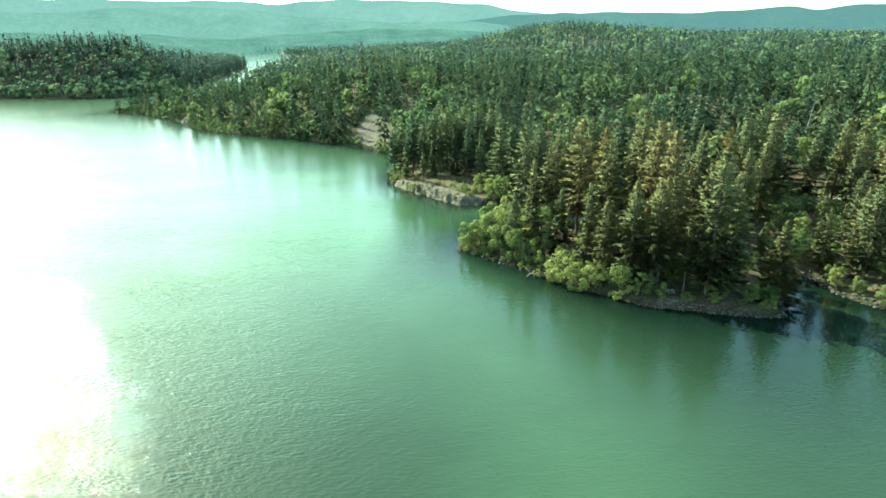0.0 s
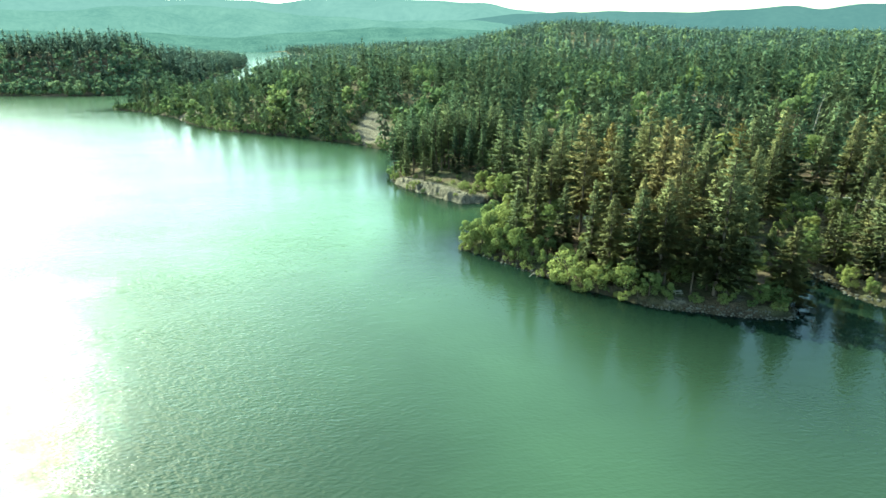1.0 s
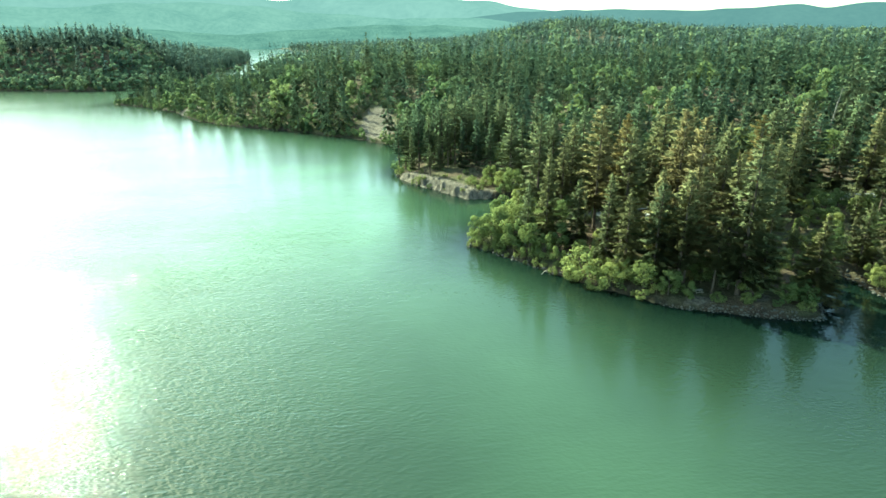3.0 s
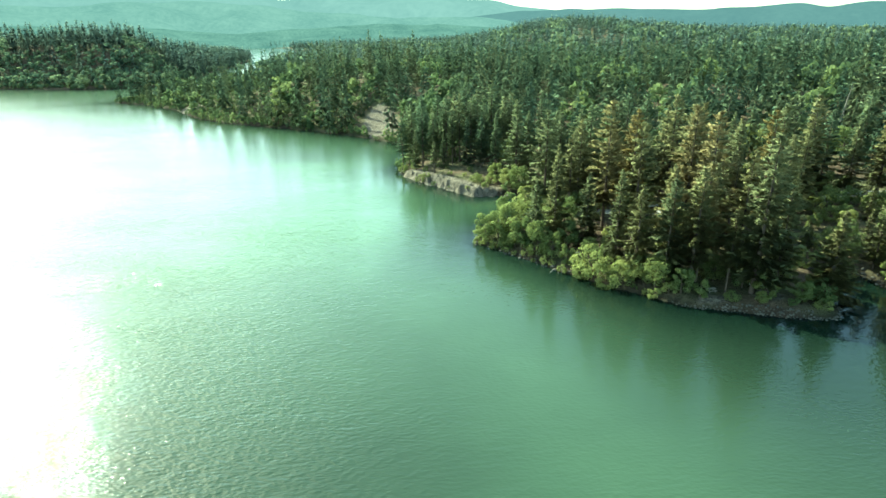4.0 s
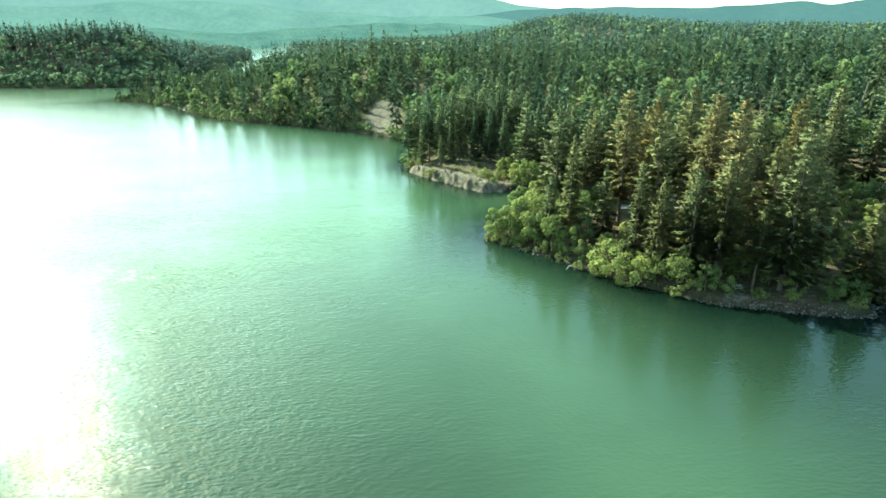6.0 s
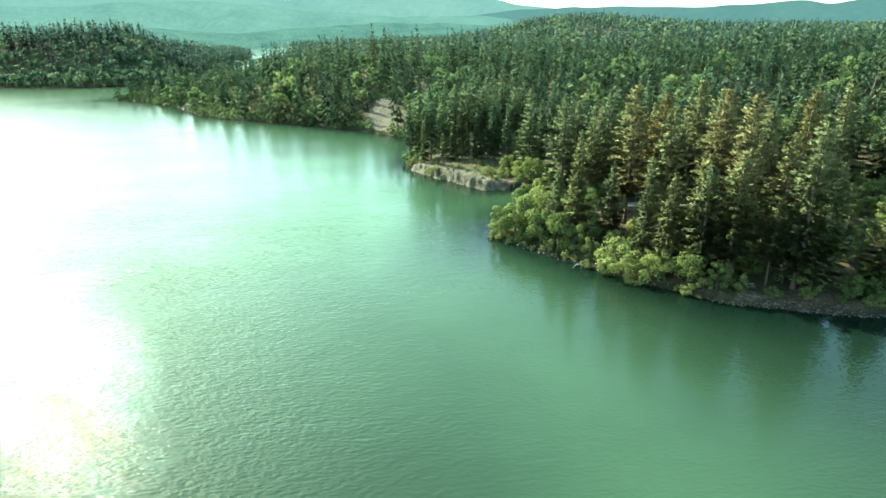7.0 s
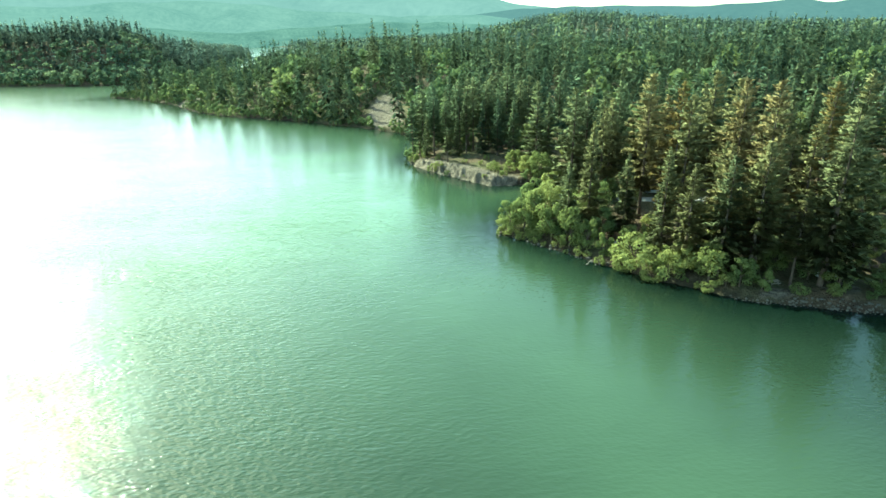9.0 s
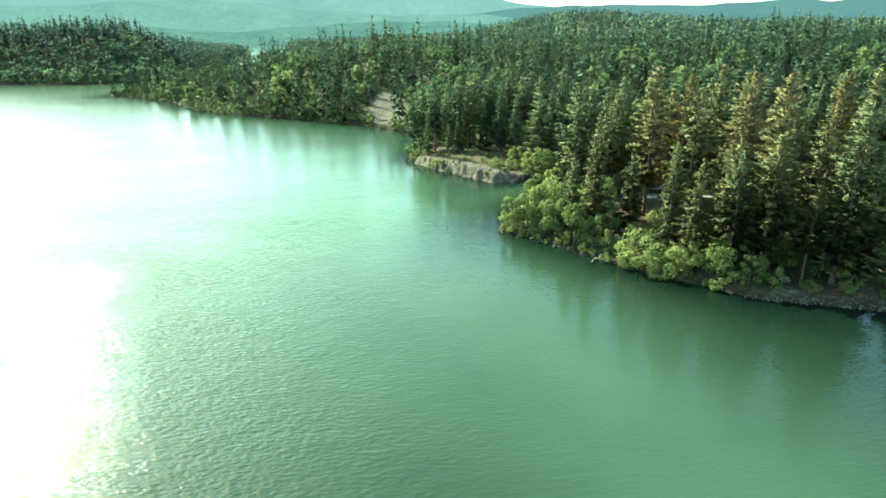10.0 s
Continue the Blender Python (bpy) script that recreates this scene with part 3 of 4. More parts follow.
POINT_LEAFY = [
    (100, 115.8, 6, 2, 1), (106, 114.2, 7, 1, 1), (112, 112.5, 7, 3, 1.1), (97.5, 121.5, 4.5, 0, 1), (42, 124.5, 7.5, 3, 1.1), (46.5, 121.5, 6.5, 0, 1.1),
    (50, 120, 5.5, 2, 1), (60.5, 123.5, 6, 1, 1.1), (68.5, 124.5, 7, 3, 1.1), (73.5, 116.5, 6, 0, 1.1), (63, 118.5, 6.5, 2, 1.2), (69.5, 117, 5, 1, 1.1),
    (76.5, 122.5, 6.5, 1, 1), (56, 127.5, 7, 1, 1),
]
NOSE_LEAFY = [
    (6.6, 156.5, 8.5, 0, 1), (15.5, 149, 9.5, 1, 0.8), (19, 145.2, 10, 3, 0.75), (22.5, 142.6, 8, 0, 0.8), (25.5, 139.5, 6.5, 2, 0.9), (27, 147.5, 8, 1, 0.9),
    (31.5, 142, 5.5, 3, 1), (24, 154.5, 10, 0, 0.9), (34, 137.5, 6, 2, 1), (10, 155.5, 10.5, 1, 0.95), (14.5, 152.5, 13, 2, 1.1), (16.5, 158, 11, 3, 1),
    (28, 158, 10, 3, 1),
]
CAMP_LEAFY = [
    (105, 158, 6, 0, 1.1), (46, 133, 7, 0, 1), (41, 131, 6.5, 2, 1), (37.5, 128, 7, 1, 1.1),
]
BANK_LEAFY = [
    (19, 231, 11, 1, 0.9), (-0.8, 246, 9, 2, 0.9), (14, 216, 7, 0, 1.1),
]
BACK_LEAFY = [
    (22, 190, 8, 0, 1), (110, 224, 15, 1, 1), (21, 206, 9, 3, 1.1), (143, 222, 13, 1, 1.1),
]
for x, y, h, sort, wide in POINT_LEAFY + NOSE_LEAFY + CAMP_LEAFY + BANK_LEAFY + BACK_LEAFY:
    put(broads, x, y, h, sort, wide)
POINT_BUSH = [
    (56, 118.2, 2.2, 1, 1.1), (61, 116.2, 1.8, 0, 1.2), (67, 114.8, 2, 2, 1.1), (72.5, 114, 2.2, 1, 1.2), (78.5, 119, 2.6, 2, 1),
]
NOSE_BUSH = [
    (30, 133, 7.5, 1, 0.95), (35.2, 127.6, 5.5, 0, 1), (20, 141.5, 2.6, 2, 0.8), (33, 130.5, 3, 2, 1), (12, 150.5, 3, 0, 1), (7, 154.5, 3, 2, 1.2),
]
CAMP_BUSH = [
    (36.5, 130.5, 5.4, 0, 0.9),
]
BANK_BUSH = [
    (-14.5, 224.5, 3.4, 2, 1), (-9.2, 219.4, 1.7, 0, 1.2), (-3.4, 213.9, 1.5, 1, 1.1), (3.2, 206.6, 1.4, 2, 1.2), (-12, 223, 2, 1, 1.1), (9.5, 207.5, 2.2, 0, 1.2),
    (-22, 239, 4, 0, 0.9), (6.5, 212, 3.5, 1, 1), (-12.5, 228.5, 2.2, 0, 1), (-3, 221.5, 1.5, 1, 1.1), (2.5, 217, 1.8, 2, 1), (8, 214.5, 2.3, 0, 1.1),
    (12, 212.5, 3.2, 1, 1.1), (-8, 233, 1.6, 2, 1), (-17, 236.5, 2.6, 1, 1), (5, 223, 2.2, 0, 1), (-4, 229, 1.3, 2, 1.1),
]
for x, y, h, sort, wide in POINT_BUSH + NOSE_BUSH + CAMP_BUSH + BANK_BUSH:
    put(bushes, x, y, h, sort, wide)


def scatter(r, count, x0, x1, y0, y1, gap, keep):
    """Places at least gap apart for which keep(x, y, height, inland) holds."""
    cell, out = {}, []
    xs, ys = r.uniform(x0, x1, count), r.uniform(y0, y1, count)
    z, d, b = land(xs, ys)
    ok = keep(xs, ys, z, d) & (b < 0.35)
    for x, y in planted:
        cell.setdefault((int(x // gap), int(y // gap)), []).append((x, y))
    for x, y, h in zip(xs[ok], ys[ok], z[ok]):
        i, j = int(x // gap), int(y // gap)
        if all((x - a) ** 2 + (y - b_) ** 2 > gap * gap for p in (-1, 0, 1) for q in (-1, 0, 1) for a, b_ in cell.get((i + p, j + q), ())):
            cell.setdefault((i, j), []).append((x, y))
            out.append((x, y, h))
    return np.array(out).reshape(-1, 3)


def camp(x, y):
    """The open ground of the camp among the trees, with its lane."""
    lane = np.abs(y - (172 + 0.12 * (x - 50) + 4 * np.sin(x / 17)))
    return (lane < 3.0) & (x > 36) & (x < 150) | (np.hypot((x - 54.5) / 1.3, y - 123.5) < 3.2) | (np.hypot(x - 64.5, y - 124) < 2.8) | (np.hypot(x - 45, y - 164.5) < 6) | ((np.abs((x - 54) * 0.933 - (y - 167) * 0.359) < 5) & (y > 150) & (y < 182))


def cove_gap(x, y):
    """Low growth only behind the end of the cove."""
    return (np.abs(x - 0.632 * y) < 8) & (y < 195)


def close_by(x, y):
    """The nearer part of the peninsula, where every tree is a thing of its own."""
    return np.hypot(x, y) < np.where(x < 22, 264, 233)


near = scatter(rs, 12000, -28, 150, 114, 264, 7.8, lambda x, y, z, d: (d > np.where(y > 222, 5.5, 4.5)) & ~camp(x, y) & close_by(x, y))
for x, y, z in near:
    pick = rs.uniform()
    if cove_gap(x, y):
        put(broads, x, y, rs.uniform(4, 7), rs.randint(4), rs.uniform(1.0, 1.2))
    elif x < 30 and y < 176 and pick < 0.74:
        put(broads, x, y, rs.uniform(7, 13), rs.randint(4), rs.uniform(0.8, 1.0))
    elif pick < 0.74:
        put(back_conifers if y > 195 else conifers, x, y, rs.uniform(19, 33), rs.randint(6), rs.uniform(0.9, 1.2))
    elif pick < 0.755:
        put(rust, x, y, rs.uniform(16, 27), rs.randint(2), 1.0)
    else:
        put(broads, x, y, rs.uniform(5, 10.5), rs.randint(4), rs.uniform(0.9, 1.2))


under = scatter(rs, 9000, 6, 140, 114, 215, 4.6, lambda x, y, z, d: (d > 3.5) & ~camp(x, y) & (np.hypot(x, y) < 225) & (waves(x, y, 40, 57) > -0.2) & ((x < 54) | (x > 82) | (y > 131)))
for x, y, z in under:
    if rs.uniform() < 0.45 and not cove_gap(x, y):
        put(saplings, x, y, rs.uniform(6, 14), rs.randint(2), rs.uniform(1.0, 1.25))
    else:
        put(broads, x, y, rs.uniform(4, 7.5), rs.randint(4), rs.uniform(1.0, 1.3))
fringe = scatter(rs, 6000, 3, 44, 116, 170, 2.1, lambda x, y, z, d: (d > -0.2) & (d < 2.2) & ((x > 36) | (waves(x, y, 17, 43) > -0.5)))
for x, y, z in fringe:
    put(bushes, x, y, rs.uniform(1.2, 3.2), rs.randint(3), rs.uniform(0.9, 1.3))
edge = scatter(rs, 2500, 3, 110, 108, 215, 3.4, lambda x, y, z, d: (d > 0.7) & (d < 5.5) & (waves(x, y, 26, 41) > -0.35) & ((x < 50) | (x > 77) | (y > 126) | (waves(x, y, 13, 77) > 0.75)))
for x, y, z in edge:
    if rs.uniform() < 0.7:
        put(bushes, x, y, rs.uniform(1.6, 3.8), rs.randint(3), rs.uniform(0.9, 1.3))
    else:
        put(broads, x, y, rs.uniform(4, 7.5), rs.randint(4), rs.uniform(0.9, 1.2))


def forest(name, label, spots, models, heights, mat, r, category="forest"):
    """A wood too thick to count, as one mesh."""
    vs, fs, ts, ns, n = [], [], [], [], 0
    which = r.randint(len(models), size=len(spots))
    tone = np.clip(0.45 + 0.25 * waves(spots[:, 0], spots[:, 1], 90, 17) + r.normal(0, 0.36, len(spots)), 0, 1)
    for k, (mv, mf, mn) in enumerate(models):
        at = spots[which == k]
        c = len(at)
        if not c:
            continue
        a, s = r.uniform(0, 6.28, c), heights(at, r)
        w = s * r.uniform(0.85, 1.2, c)
        x = mv[None, :, 0] * np.cos(a)[:, None] - mv[None, :, 1] * np.sin(a)[:, None]
        y = mv[None, :, 0] * np.sin(a)[:, None] + mv[None, :, 1] * np.cos(a)[:, None]
        v = np.stack([x * w[:, None] + at[:, :1], y * w[:, None] + at[:, 1:2], mv[None, :, 2] * s[:, None] + at[:, 2:]], -1)
        vs.append(v.reshape(-1, 3))
        fs.append((mf[None] + (np.arange(c) * len(mv))[:, None, None] + n).reshape(-1, mf.shape[1]))
        ts.append(np.repeat(tone[which == k], len(mv)))
        co, si = np.cos(a)[:, None], np.sin(a)[:, None]
        ns.append(np.stack([mn[None, :, 0] * co - mn[None, :, 1] * si, mn[None, :, 0] * si + mn[None, :, 1] * co, np.repeat(mn[None, :, 2], c, 0)], -1).reshape(-1, 3))
        n += c * len(mv)
    me = mesh_from(name, np.concatenate(vs), np.concatenate(fs), mat, True, np.concatenate(ns), tint=np.concatenate(ts))
    return tagged(new(name, me), label, category, kind="stuff")


fr = np.random.RandomState(11)


def slim(v, f, n, height):
    """A model with its trunk, scaled to one metre of height."""
    sv, sf, sn = stem([(0, 0, -1.5), (0, 0, height * 0.9)], [0.3, 0.06], 3)
    if f.shape[1] == 3:
        sf = np.concatenate([sf[:, :3], sf[:, [0, 2, 3]]])
    v, f, n = join([(v, f, n), (sv, sf, sn)])
    return v / height, f, n


MID = [slim(*bough_crown(fr, 28, q, b, 15, 6, 300, 1.5, p, 0.4, 0.05, 0.34, 0.8), 28) for q, b, p in ((6.2, 0.03, 0.95), (5.6, 0.06, 0.85), (6.8, 0.0, 1.0), (5.2, 0.14, 0.72), (6.2, 0.04, 0.9), (5.2, 0.03, 1.0))]
LOW = [slim(*bough_crown(fr, 28, q, b, 8, 5, 84, 2.8, p, 0.35, 0.03, 0.36, 0.9), 28) for q, b, p in ((5.6, 0.02, 0.85), (5.0, 0.03, 0.78), (6.0, 0.0, 0.92), (5.2, 0.06, 0.76))]
LEAFY = [slim(*leaf_crown(fr, 12, 4.8, 0.0, 9, 135, 1.1), 12) for k in range(3)]
LEAFY_LOW = [slim(*leaf_crown(fr, 12, 5.2, 0.0, 7, 63, 1.65), 12) for k in range(3)]


def grove(x, y):
    """Where leafy trees stand among the conifers."""
    return waves(x, y, 75, 23) > 0.5


def seen_from_lake(x, y):
    return (x > -0.95 * y - 60) & (x < 0.95 * y + 60)


mid = scatter(fr, 60000, -300, 480, 200, 660, 7.9, lambda x, y, z, d: (d > 1.5) & seen_from_lake(x, y) & (~close_by(x, y) | (x < -28)) & ~camp(x, y) & (waves(x, y, 42, 61) < 0.85) & (np.hypot((x + 43) / 13, (y - 338) / 27) > 1))
leafy = grove(mid[:, 0], mid[:, 1]) | ((land(mid[:, 0], mid[:, 1])[1] < 9) & (fr.uniform(size=len(mid)) < 0.22))
forest("conifer_forest", "dense dark green conifer forest on the peninsula", mid[~leafy], MID, lambda p, r: np.where(r.uniform(size=len(p)) < 0.42, r.uniform(25, 34, len(p)), r.uniform(12, 23, len(p))) * (1 - 0.25 * bell(p[:, 0], p[:, 1], -185, 480, 50, 90)), mat_forest, fr)
forest("leafy_trees", "patches of bright green leafy trees in the forest", mid[leafy], LEAFY, lambda p, r: r.uniform(9, 18, len(p)), mat_forest_leaves, fr)
far = scatter(fr, 60000, -420, 1500, 640, 1750, 13.0, lambda x, y, z, d: (d > 3) & seen_from_lake(x, y) & (x > -0.36 * y))
leafy = grove(far[:, 0], far[:, 1])
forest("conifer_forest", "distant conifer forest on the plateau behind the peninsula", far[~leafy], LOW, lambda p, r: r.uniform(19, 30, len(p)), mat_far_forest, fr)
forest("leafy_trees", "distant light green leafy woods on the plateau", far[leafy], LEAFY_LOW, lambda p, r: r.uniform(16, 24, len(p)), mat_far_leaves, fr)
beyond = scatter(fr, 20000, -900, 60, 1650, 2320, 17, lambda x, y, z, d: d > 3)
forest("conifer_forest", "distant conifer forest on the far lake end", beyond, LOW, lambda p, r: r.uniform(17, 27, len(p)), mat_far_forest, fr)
west = scatter(fr, 150000, -900, -290, 630, 1450, 6.6, lambda x, y, z, d: (d > 2) & seen_from_lake(x, y) & (x < -0.3 * y) & ((y < 840) | (d < 60)))
wd = land(west[:, 0], west[:, 1])[1]
leafy = (wd < 46 + 22 * waves(west[:, 0], west[:, 1], 60, 29)) & (west[:, 1] < 760) & (fr.uniform(size=len(west)) < 0.85)
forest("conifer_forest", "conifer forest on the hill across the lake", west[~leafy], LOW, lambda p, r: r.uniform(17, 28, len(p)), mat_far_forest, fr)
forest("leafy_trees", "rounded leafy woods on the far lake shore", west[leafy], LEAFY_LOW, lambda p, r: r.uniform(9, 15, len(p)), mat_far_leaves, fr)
scrub = scatter(fr, 90000, -300, 30, 200, 530, 2.7, lambda x, y, z, d: (d > -0.2) & (d < 6.0) & (np.hypot(x + 5, y - 219) > 24))
brush = scatter(fr, 60000, -300, 60, 262, 530, 4.0, lambda x, y, z, d: (d >= 6.0) & (d < 55) & (np.hypot((x + 43) / 13, (y - 338) / 27) > 1.1))
scrub_west = scatter(fr, 30000, -800, -330, 630, 720, 4.0, lambda x, y, z, d: (d > 0.4) & (d < 7))
forest("shore_scrub", "low green scrub along the lake shore", np.concatenate([scrub, brush, scrub_west]), [slim(*leaf_crown(fr, 12, 6.5, 0.0, 6, 72, 1.7), 12) for k in range(3)], lambda p, r: r.uniform(1.8, 5.2, len(p)), mat_forest_leaves, fr, "shrubs")

# ---- shore stones ----
def boulder(r, size):
    """A chipped stone from a rounded twenty-sided block."""
    bm = bmesh.new()
    bmesh.ops.create_icosphere(bm, subdivisions=1, radius=1.0)
    squash = r.uniform(0.6, 1.25, 3)
    v = np.array([np.array(p.co) * (1 + r.uniform(-0.22, 0.22)) * squash * size for p in bm.verts])
    f = np.array([[q.index for q in p.verts] for p in bm.faces])
    bm.free()
    return v, f


def stones(name, label, spots, low, high, mat, r):
    models = [boulder(r, 1.0) for k in range(6)]
    vs, fs, n = [], [], 0
    for x, y, z in spots:
        v, f = models[r.randint(6)]
        a, s_ = r.uniform(0, 6.28), r.uniform(low, high)
        turn = np.array([[math.cos(a), -math.sin(a), 0], [math.sin(a), math.cos(a), 0], [0, 0, 1]])
        vs.append(v @ turn.T * s_ + [x, y, max(z, -0.2) + 0.1 * s_])
        fs.append(f + n)
        n += len(v)
    me = mesh_from(name, np.concatenate(vs), np.concatenate(fs), mat)
    return tagged(new(name, me), label, "stones", kind="stuff")


sr = np.random.RandomState(5)
planted_before, planted[:] = list(planted), []
line = scatter(sr, 40000, 44, 82, 108, 130, 0.5, lambda x, y, z, d: (d > -0.5) & (d < np.where((x > 49) & (x < 70), 1.5, 0.4)))
stones("riprap", "grey broken stones heaped along the waterline", line, 0.12, 0.40, mat_stone, sr)
line = scatter(sr, 6000, 90, 125, 100, 138, 1.0, lambda x, y, z, d: (d > -0.5) & (d < 1.8))
line2 = scatter(sr, 5000, 0, 28, 136, 166, 1.0, lambda x, y, z, d: (d > -0.6) & (d < 1.0))
line3 = scatter(sr, 9000, -30, 26, 198, 250, 1.3, lambda x, y, z, d: (d > -0.6) & (d < 1.0))
stones("shore_stones", "scattered grey stones at the water's edge", np.concatenate([line, line2, line3]), 0.2, 0.6, mat_stone, sr)
foot = np.stack([sr.uniform(-26, 18, 1500), sr.uniform(203, 245, 1500)], -1)
fz, fd, fb = land(foot[:, 0], foot[:, 1])
pick = (fd > -0.7) & (fd < 2.6) & (sr.uniform(size=1500) < 0.16)
mat_clod = plain("broken_bank_rock", (0.17, 0.145, 0.11), 0.95, vary=0.5, scale=0.7, bump=0.08, spec=0.15)
stones("fallen_rocks", "broken tan rock lying on the eroded bank", np.column_stack([foot[pick], fz[pick]]), 0.2, 0.75, mat_clod, sr)
planted[:] = planted_before


# ---- the camp under the trees ----
def part(name, bm, mat, parent, label=""):
    me = bpy.data.meshes.new(name)
    bm.to_mesh(me)
    bm.free()
    me.materials.append(mat)
    ob = new(name, me)
    ob.parent = parent
    if label:
        ob["label"] = label
    return ob


def block(sx, sy, sz, at=(0, 0, 0), bevel=0.0, turn=None):
    bm = bmesh.new()
    bmesh.ops.create_cube(bm, size=1.0)
    bmesh.ops.scale(bm, vec=(sx, sy, sz), verts=bm.verts)
    if bevel:
        bmesh.ops.bevel(bm, geom=bm.edges[:], offset=bevel, segments=2, affect="EDGES", profile=0.6)
    if turn:
        bmesh.ops.rotate(bm, matrix=Euler(turn).to_matrix(), verts=bm.verts)
    bmesh.ops.translate(bm, vec=at, verts=bm.verts)
    return bm


def disc(radius, width, at, segments=16):
    bm = bmesh.new()
    bmesh.ops.create_cone(bm, cap_ends=True, segments=segments, radius1=radius, radius2=radius, depth=width)
    bmesh.ops.bevel(bm, geom=[e for e in bm.edges if abs(e.verts[0].co.z - e.verts[1].co.z) < 1e-4], offset=width * 0.2, segments=1, affect="EDGES")
    bmesh.ops.rotate(bm, matrix=Euler((radians(90), 0, 0)).to_matrix(), verts=bm.verts)
    bmesh.ops.translate(bm, vec=at, verts=bm.verts)
    return bm


def hull(profile, width, inset, bevel):
    """A car shell: a side outline drawn across the width, drawn in towards the top."""
    bm = bmesh.new()
    top = max(z for _, z in profile)
    sides = []
    for side in (-1, 1):
        sides.append([bm.verts.new((x, side * (width / 2 - inset * (z / top) ** 2), z)) for x, z in profile])
    bm.faces.new(sides[0])
    bm.faces.new(sides[1][::-1])
    n = len(profile)
    for k in range(n):
        bm.faces.new((sides[0][k], sides[1][k], sides[1][(k + 1) % n], sides[0][(k + 1) % n]))
    bmesh.ops.recalc_face_normals(bm, faces=bm.faces)
    bmesh.ops.bevel(bm, geom=bm.edges[:], offset=bevel, segments=2, affect="EDGES", profile=0.6)
    return bm


mat_glass = plain("car_glass", (0.03, 0.035, 0.04), 0.08, vary=0.1, spec=0.6)
mat_tyre = plain("tyre_rubber", (0.025, 0.025, 0.025), 0.9, vary=0.2)
mat_rim = plain("wheel_rim", (0.5, 0.5, 0.5), 0.35, 0.9, vary=0.1)
mat_lamp = plain("lamp_lens", (0.7, 0.7, 0.68), 0.15, vary=0.05)
mat_tail = plain("tail_lens", (0.35, 0.02, 0.02), 0.2, vary=0.05)
mat_plank = plain("weathered_plank", (0.36, 0.31, 0.25), 0.85, vary=0.3, scale=6.0)


def car(x, y, turn, paint, label, tall=1.0):
    z = float(land(np.array([x]), np.array([y]))[0][0])
    top = tagged(new("parked_car"), label, "car", "parked cars")
    body = part("body", hull([(-2.2, 0.35), (2.15, 0.35), (2.25, 0.7), (1.2, 0.95), (-2.1, 1.0), (-2.25, 0.7)], 1.8, 0.1, 0.06), paint, top)
    part("cabin", hull([(0.95, 0.95), (0.35, 1.42 * tall), (-1.5, 1.45 * tall), (-2.05, 0.95)], 1.62, 0.18, 0.05), paint, top)
    part("windscreen", block(0.03, 1.3, 0.62, (0.68, 0, 1.2), 0.01, None), mat_glass, top, "dark sloping windscreen")
    for side in (-1, 1):
        part("side_window", block(1.75, 0.03, 0.3, (-0.62, side * 0.73, 1.2), 0.01), mat_glass, top, "dark side window")
        part("headlight", block(0.08, 0.35, 0.15, (2.2, side * 0.62, 0.72), 0.02), mat_lamp, body)
        part("tail_light", block(0.08, 0.2, 0.25, (-2.2, side * 0.7, 0.8), 0.02), mat_tail, body)
        for wx in (-1.35, 1.4):
            tyre = part("wheel", disc(0.33, 0.22, (wx, side * 0.82, 0.33)), mat_tyre, top, "black tyre")
            part("rim", disc(0.2, 0.06, (wx, side * 0.93, 0.33), 10), mat_rim, tyre)
    top.matrix_basis = pose(x, y, z, 0, 0, turn)
    return top


def picnic_table(x, y, turn, label):
    z = float(land(np.array([x]), np.array([y]))[0][0])
    top = tagged(new("picnic_table"), label, "picnic table", "picnic tables")
    for k in range(5):
        part("plank", block(1.9, 0.145, 0.045, (0, -0.31 + 0.155 * k, 0.75), 0.008), mat_plank, top)
    for side in (-1, 1):
        part("bench", block(1.9, 0.26, 0.045, (0, side * 0.72, 0.45), 0.008), mat_plank, top)
        part("crossbar", block(0.06, 1.55, 0.09, (side * 0.7, 0, 0.38), 0.008), mat_plank, top)
        for lean in (-1, 1):
            part("leg", block(0.07, 0.07, 0.9, (side * 0.7, lean * 0.36, 0.37), 0.008, (lean * 0.45, 0, 0)), mat_plank, top)
    top.matrix_basis = pose(x, y, z + 0.02, 0, 0, turn)
    return top


def lane_at(x):
    return 172 + 0.12 * (x - 50) + 4 * np.sin(x / 17)


lx = np.linspace(38, 148, 90)
ly = lane_at(lx)
rows = []
for off in (-2.4, -2.3, 2.3, 2.4):
    rows.append(np.stack([lx, ly + off, land(lx, ly + off)[0] + (0.06 if abs(off) < 2.35 else -0.1)], -1))
for k in (1, 2):
    rows[k][:, 2] = np.maximum(rows[k][:, 2], land(lx, ly)[0] + 0.06)
rv = np.array(rows)
ri = np.arange(3 * 90).reshape(3, 90)[:, :-1].ravel()
mat_lane = plain("pale_gravel", (0.30, 0.28, 0.25), 0.95, vary=0.25, scale=1.5, bump=0.02, spec=0.1)
tagged(new("road", mesh_from("road", rv.reshape(-1, 3), np.stack([ri, ri + 1, ri + 91, ri + 90], 1), mat_lane, True)), "pale gravel camp lane winding under the trees", "road", kind="structure")

mat_white = plain("white_car_paint", (0.62, 0.62, 0.61), 0.4, vary=0.05, scale=0.5)
mat_silver = plain("silver_car_paint", (0.45, 0.47, 0.5), 0.3, 0.5, vary=0.06, scale=0.5)
mat_blue = plain("blue_grey_car_paint", (0.16, 0.24, 0.30), 0.28, 0.2, vary=0.08, scale=0.5)
car(64.6, 124.0, 12, mat_white, "white parked car under the shoreline trees")
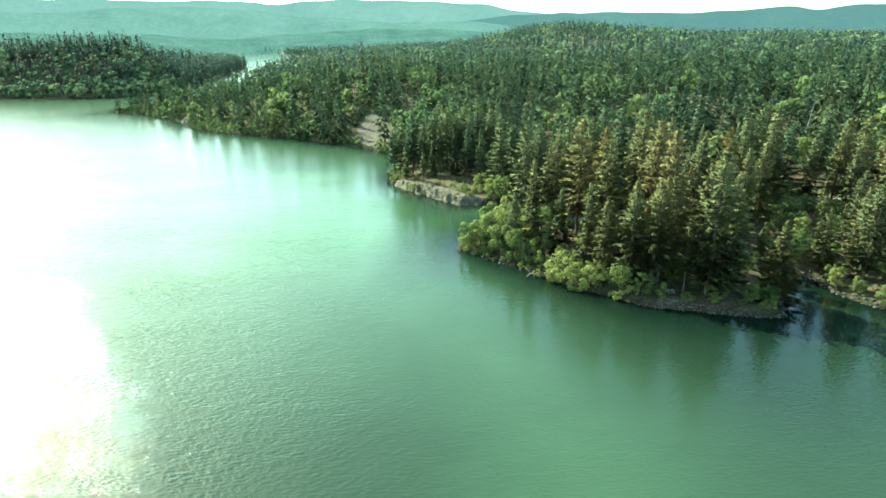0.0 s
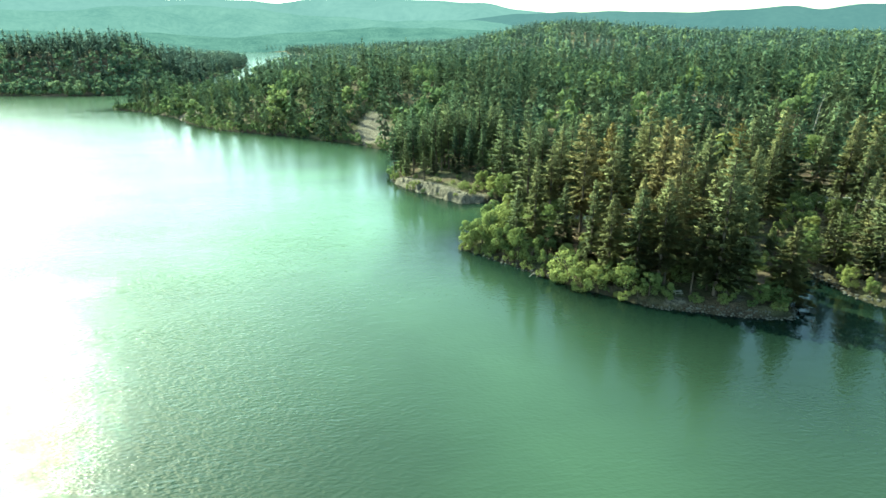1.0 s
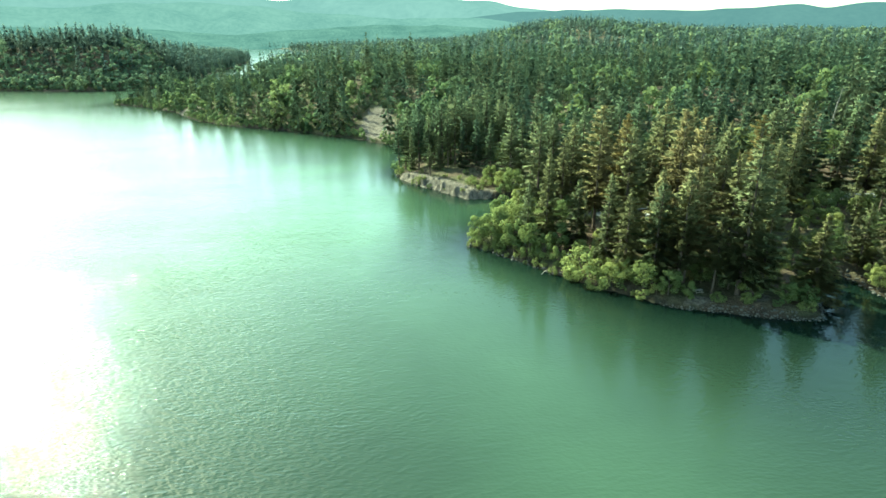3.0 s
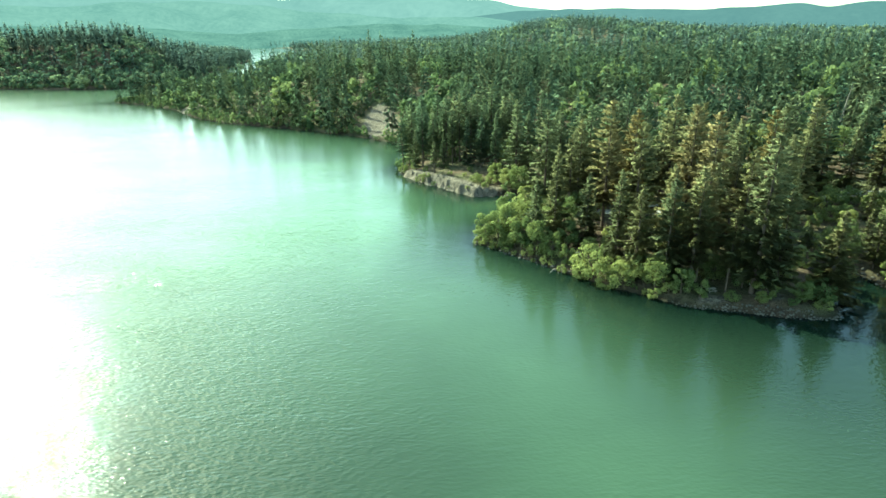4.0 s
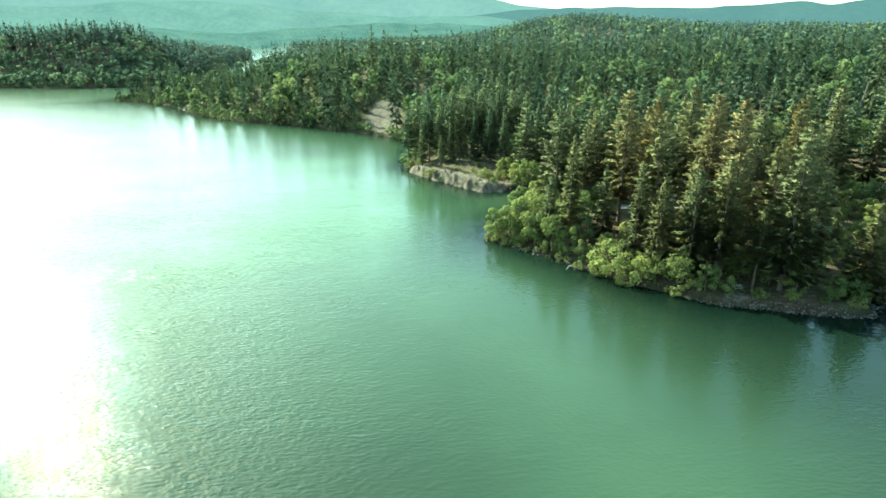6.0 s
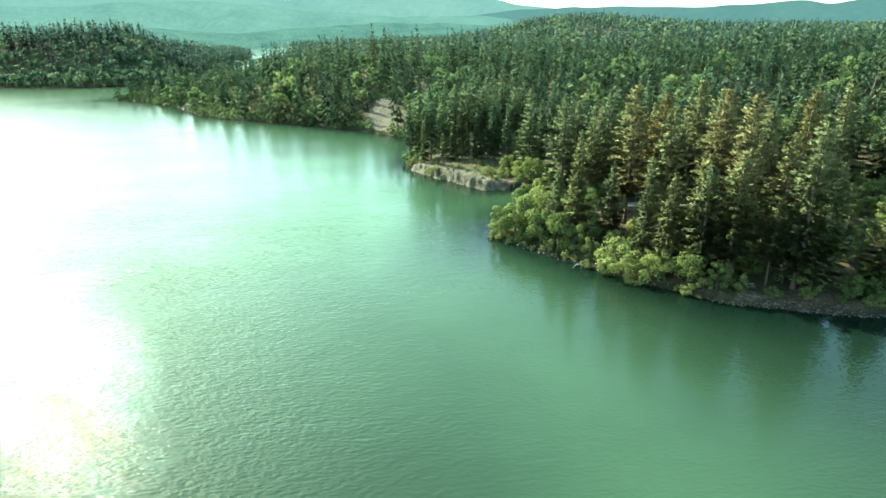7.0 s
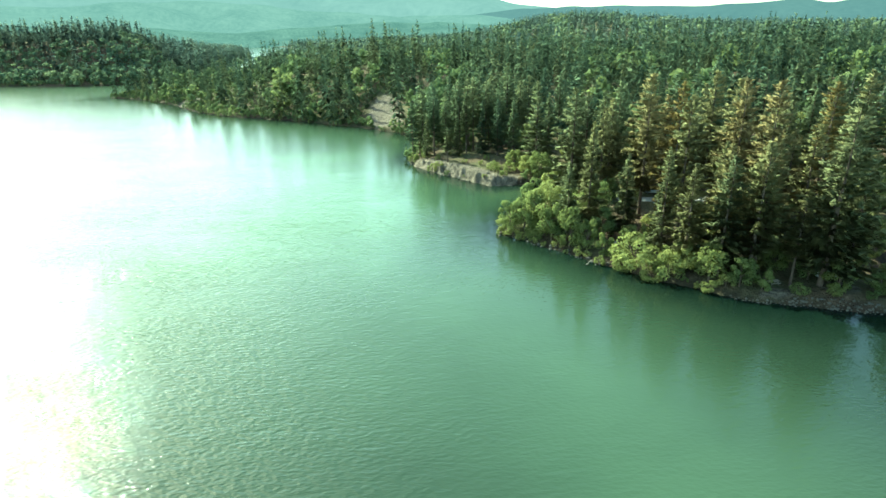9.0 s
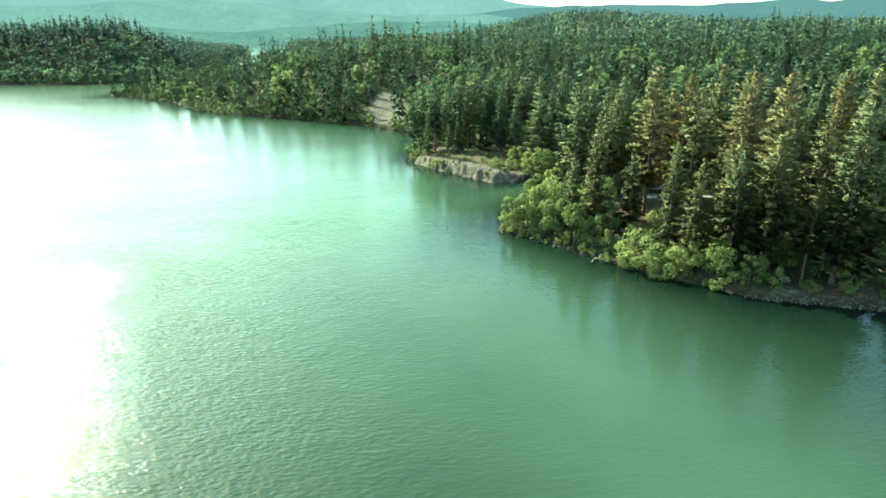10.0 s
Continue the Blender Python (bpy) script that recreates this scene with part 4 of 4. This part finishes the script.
car(58.5, 178.0, 15, mat_white, "white parked car beside the camp lane")
car(49.5, 180.5, -10, mat_silver, "silver parked car beside the camp lane")
car(47.8, 168.5, 30, mat_blue, "blue-grey parked car in the camp clearing")
picnic_table(28.8, 143.9, 25, "weathered wooden picnic table near the shore")
picnic_table(39.5, 140.9, -15, "weathered wooden picnic table among the pines")
picnic_table(53.5, 122.5, 10, "weathered wooden picnic table on reddish soil")


# ---- dead wood ----
def dead_tree(x, y, height, lean, seed, label):
    r = np.random.RandomState(seed)
    z = float(land(np.array([x]), np.array([y]))[0][0])
    top = tagged(new("dead_tree"), label, "dead tree", "dead trees")
    pts = [(lean * height * f, 0.02 * height * math.sin(4 * f), height * f if f else -0.6) for f in (0, 0.15, 0.4, 0.7, 1.0)]
    v, f, n = stem(pts, [0.02 * height * q for q in (1.0, 0.8, 0.6, 0.4, 0.08)])
    new("trunk", mesh_from("trunk", v, f, mat_dead, True)).parent = top
    for k in range(max(3, int(height))):
        h, a, ln = r.uniform(0.3, 0.97), r.uniform(0, 6.28), r.uniform(0.04, 0.10) * height
        p0 = np.array([lean * height * h, 0, height * h])
        v, f, n = stem([p0, p0 + [math.cos(a) * ln, math.sin(a) * ln, r.uniform(-0.3, 0.4) * ln]], [0.012 * height * (1.1 - h) + 0.01, 0.01], 5)
        new("limb", mesh_from("limb", v, f, mat_dead, True)).parent = top
    top.matrix_basis = pose(x, y, z, 0, 0, 0)
    return top


dead_tree(155, 245, 24, 0.07, 3, "tall bare grey dead trunk with broken limbs")
dead_tree(148, 252, 20, 0.02, 4, "tall bare grey dead trunk with broken limbs")
dead_tree(19.9, 139.4, 2.0, 0.05, 6, "short bleached dead stump at the waterline")

log_top = tagged(new("floating_log"), "bleached bare log lying in the shallow water", "log")
v, f, n = stem([(0, 0, 0), (0.04, 0, 0.9), (0, 0.03, 1.9), (0, 0, 2.7)], [0.13, 0.12, 0.1, 0.07], 9)
new("trunk", mesh_from("trunk", v, f, mat_dead, True)).parent = log_top
log_top.matrix_basis = Matrix.Translation((20.9, 136.0, 0.02)) @ pose(0, 0, 0, 0, 86, 57)

v, f = boulder(np.random.RandomState(9), 0.45)
rock_top = tagged(new("rock", mesh_from("rock", v, f, mat_stone)), "small dark rock standing out of the still cove water", "rock")
rock_top.matrix_basis = pose(77.6, 110.4, 0.0)
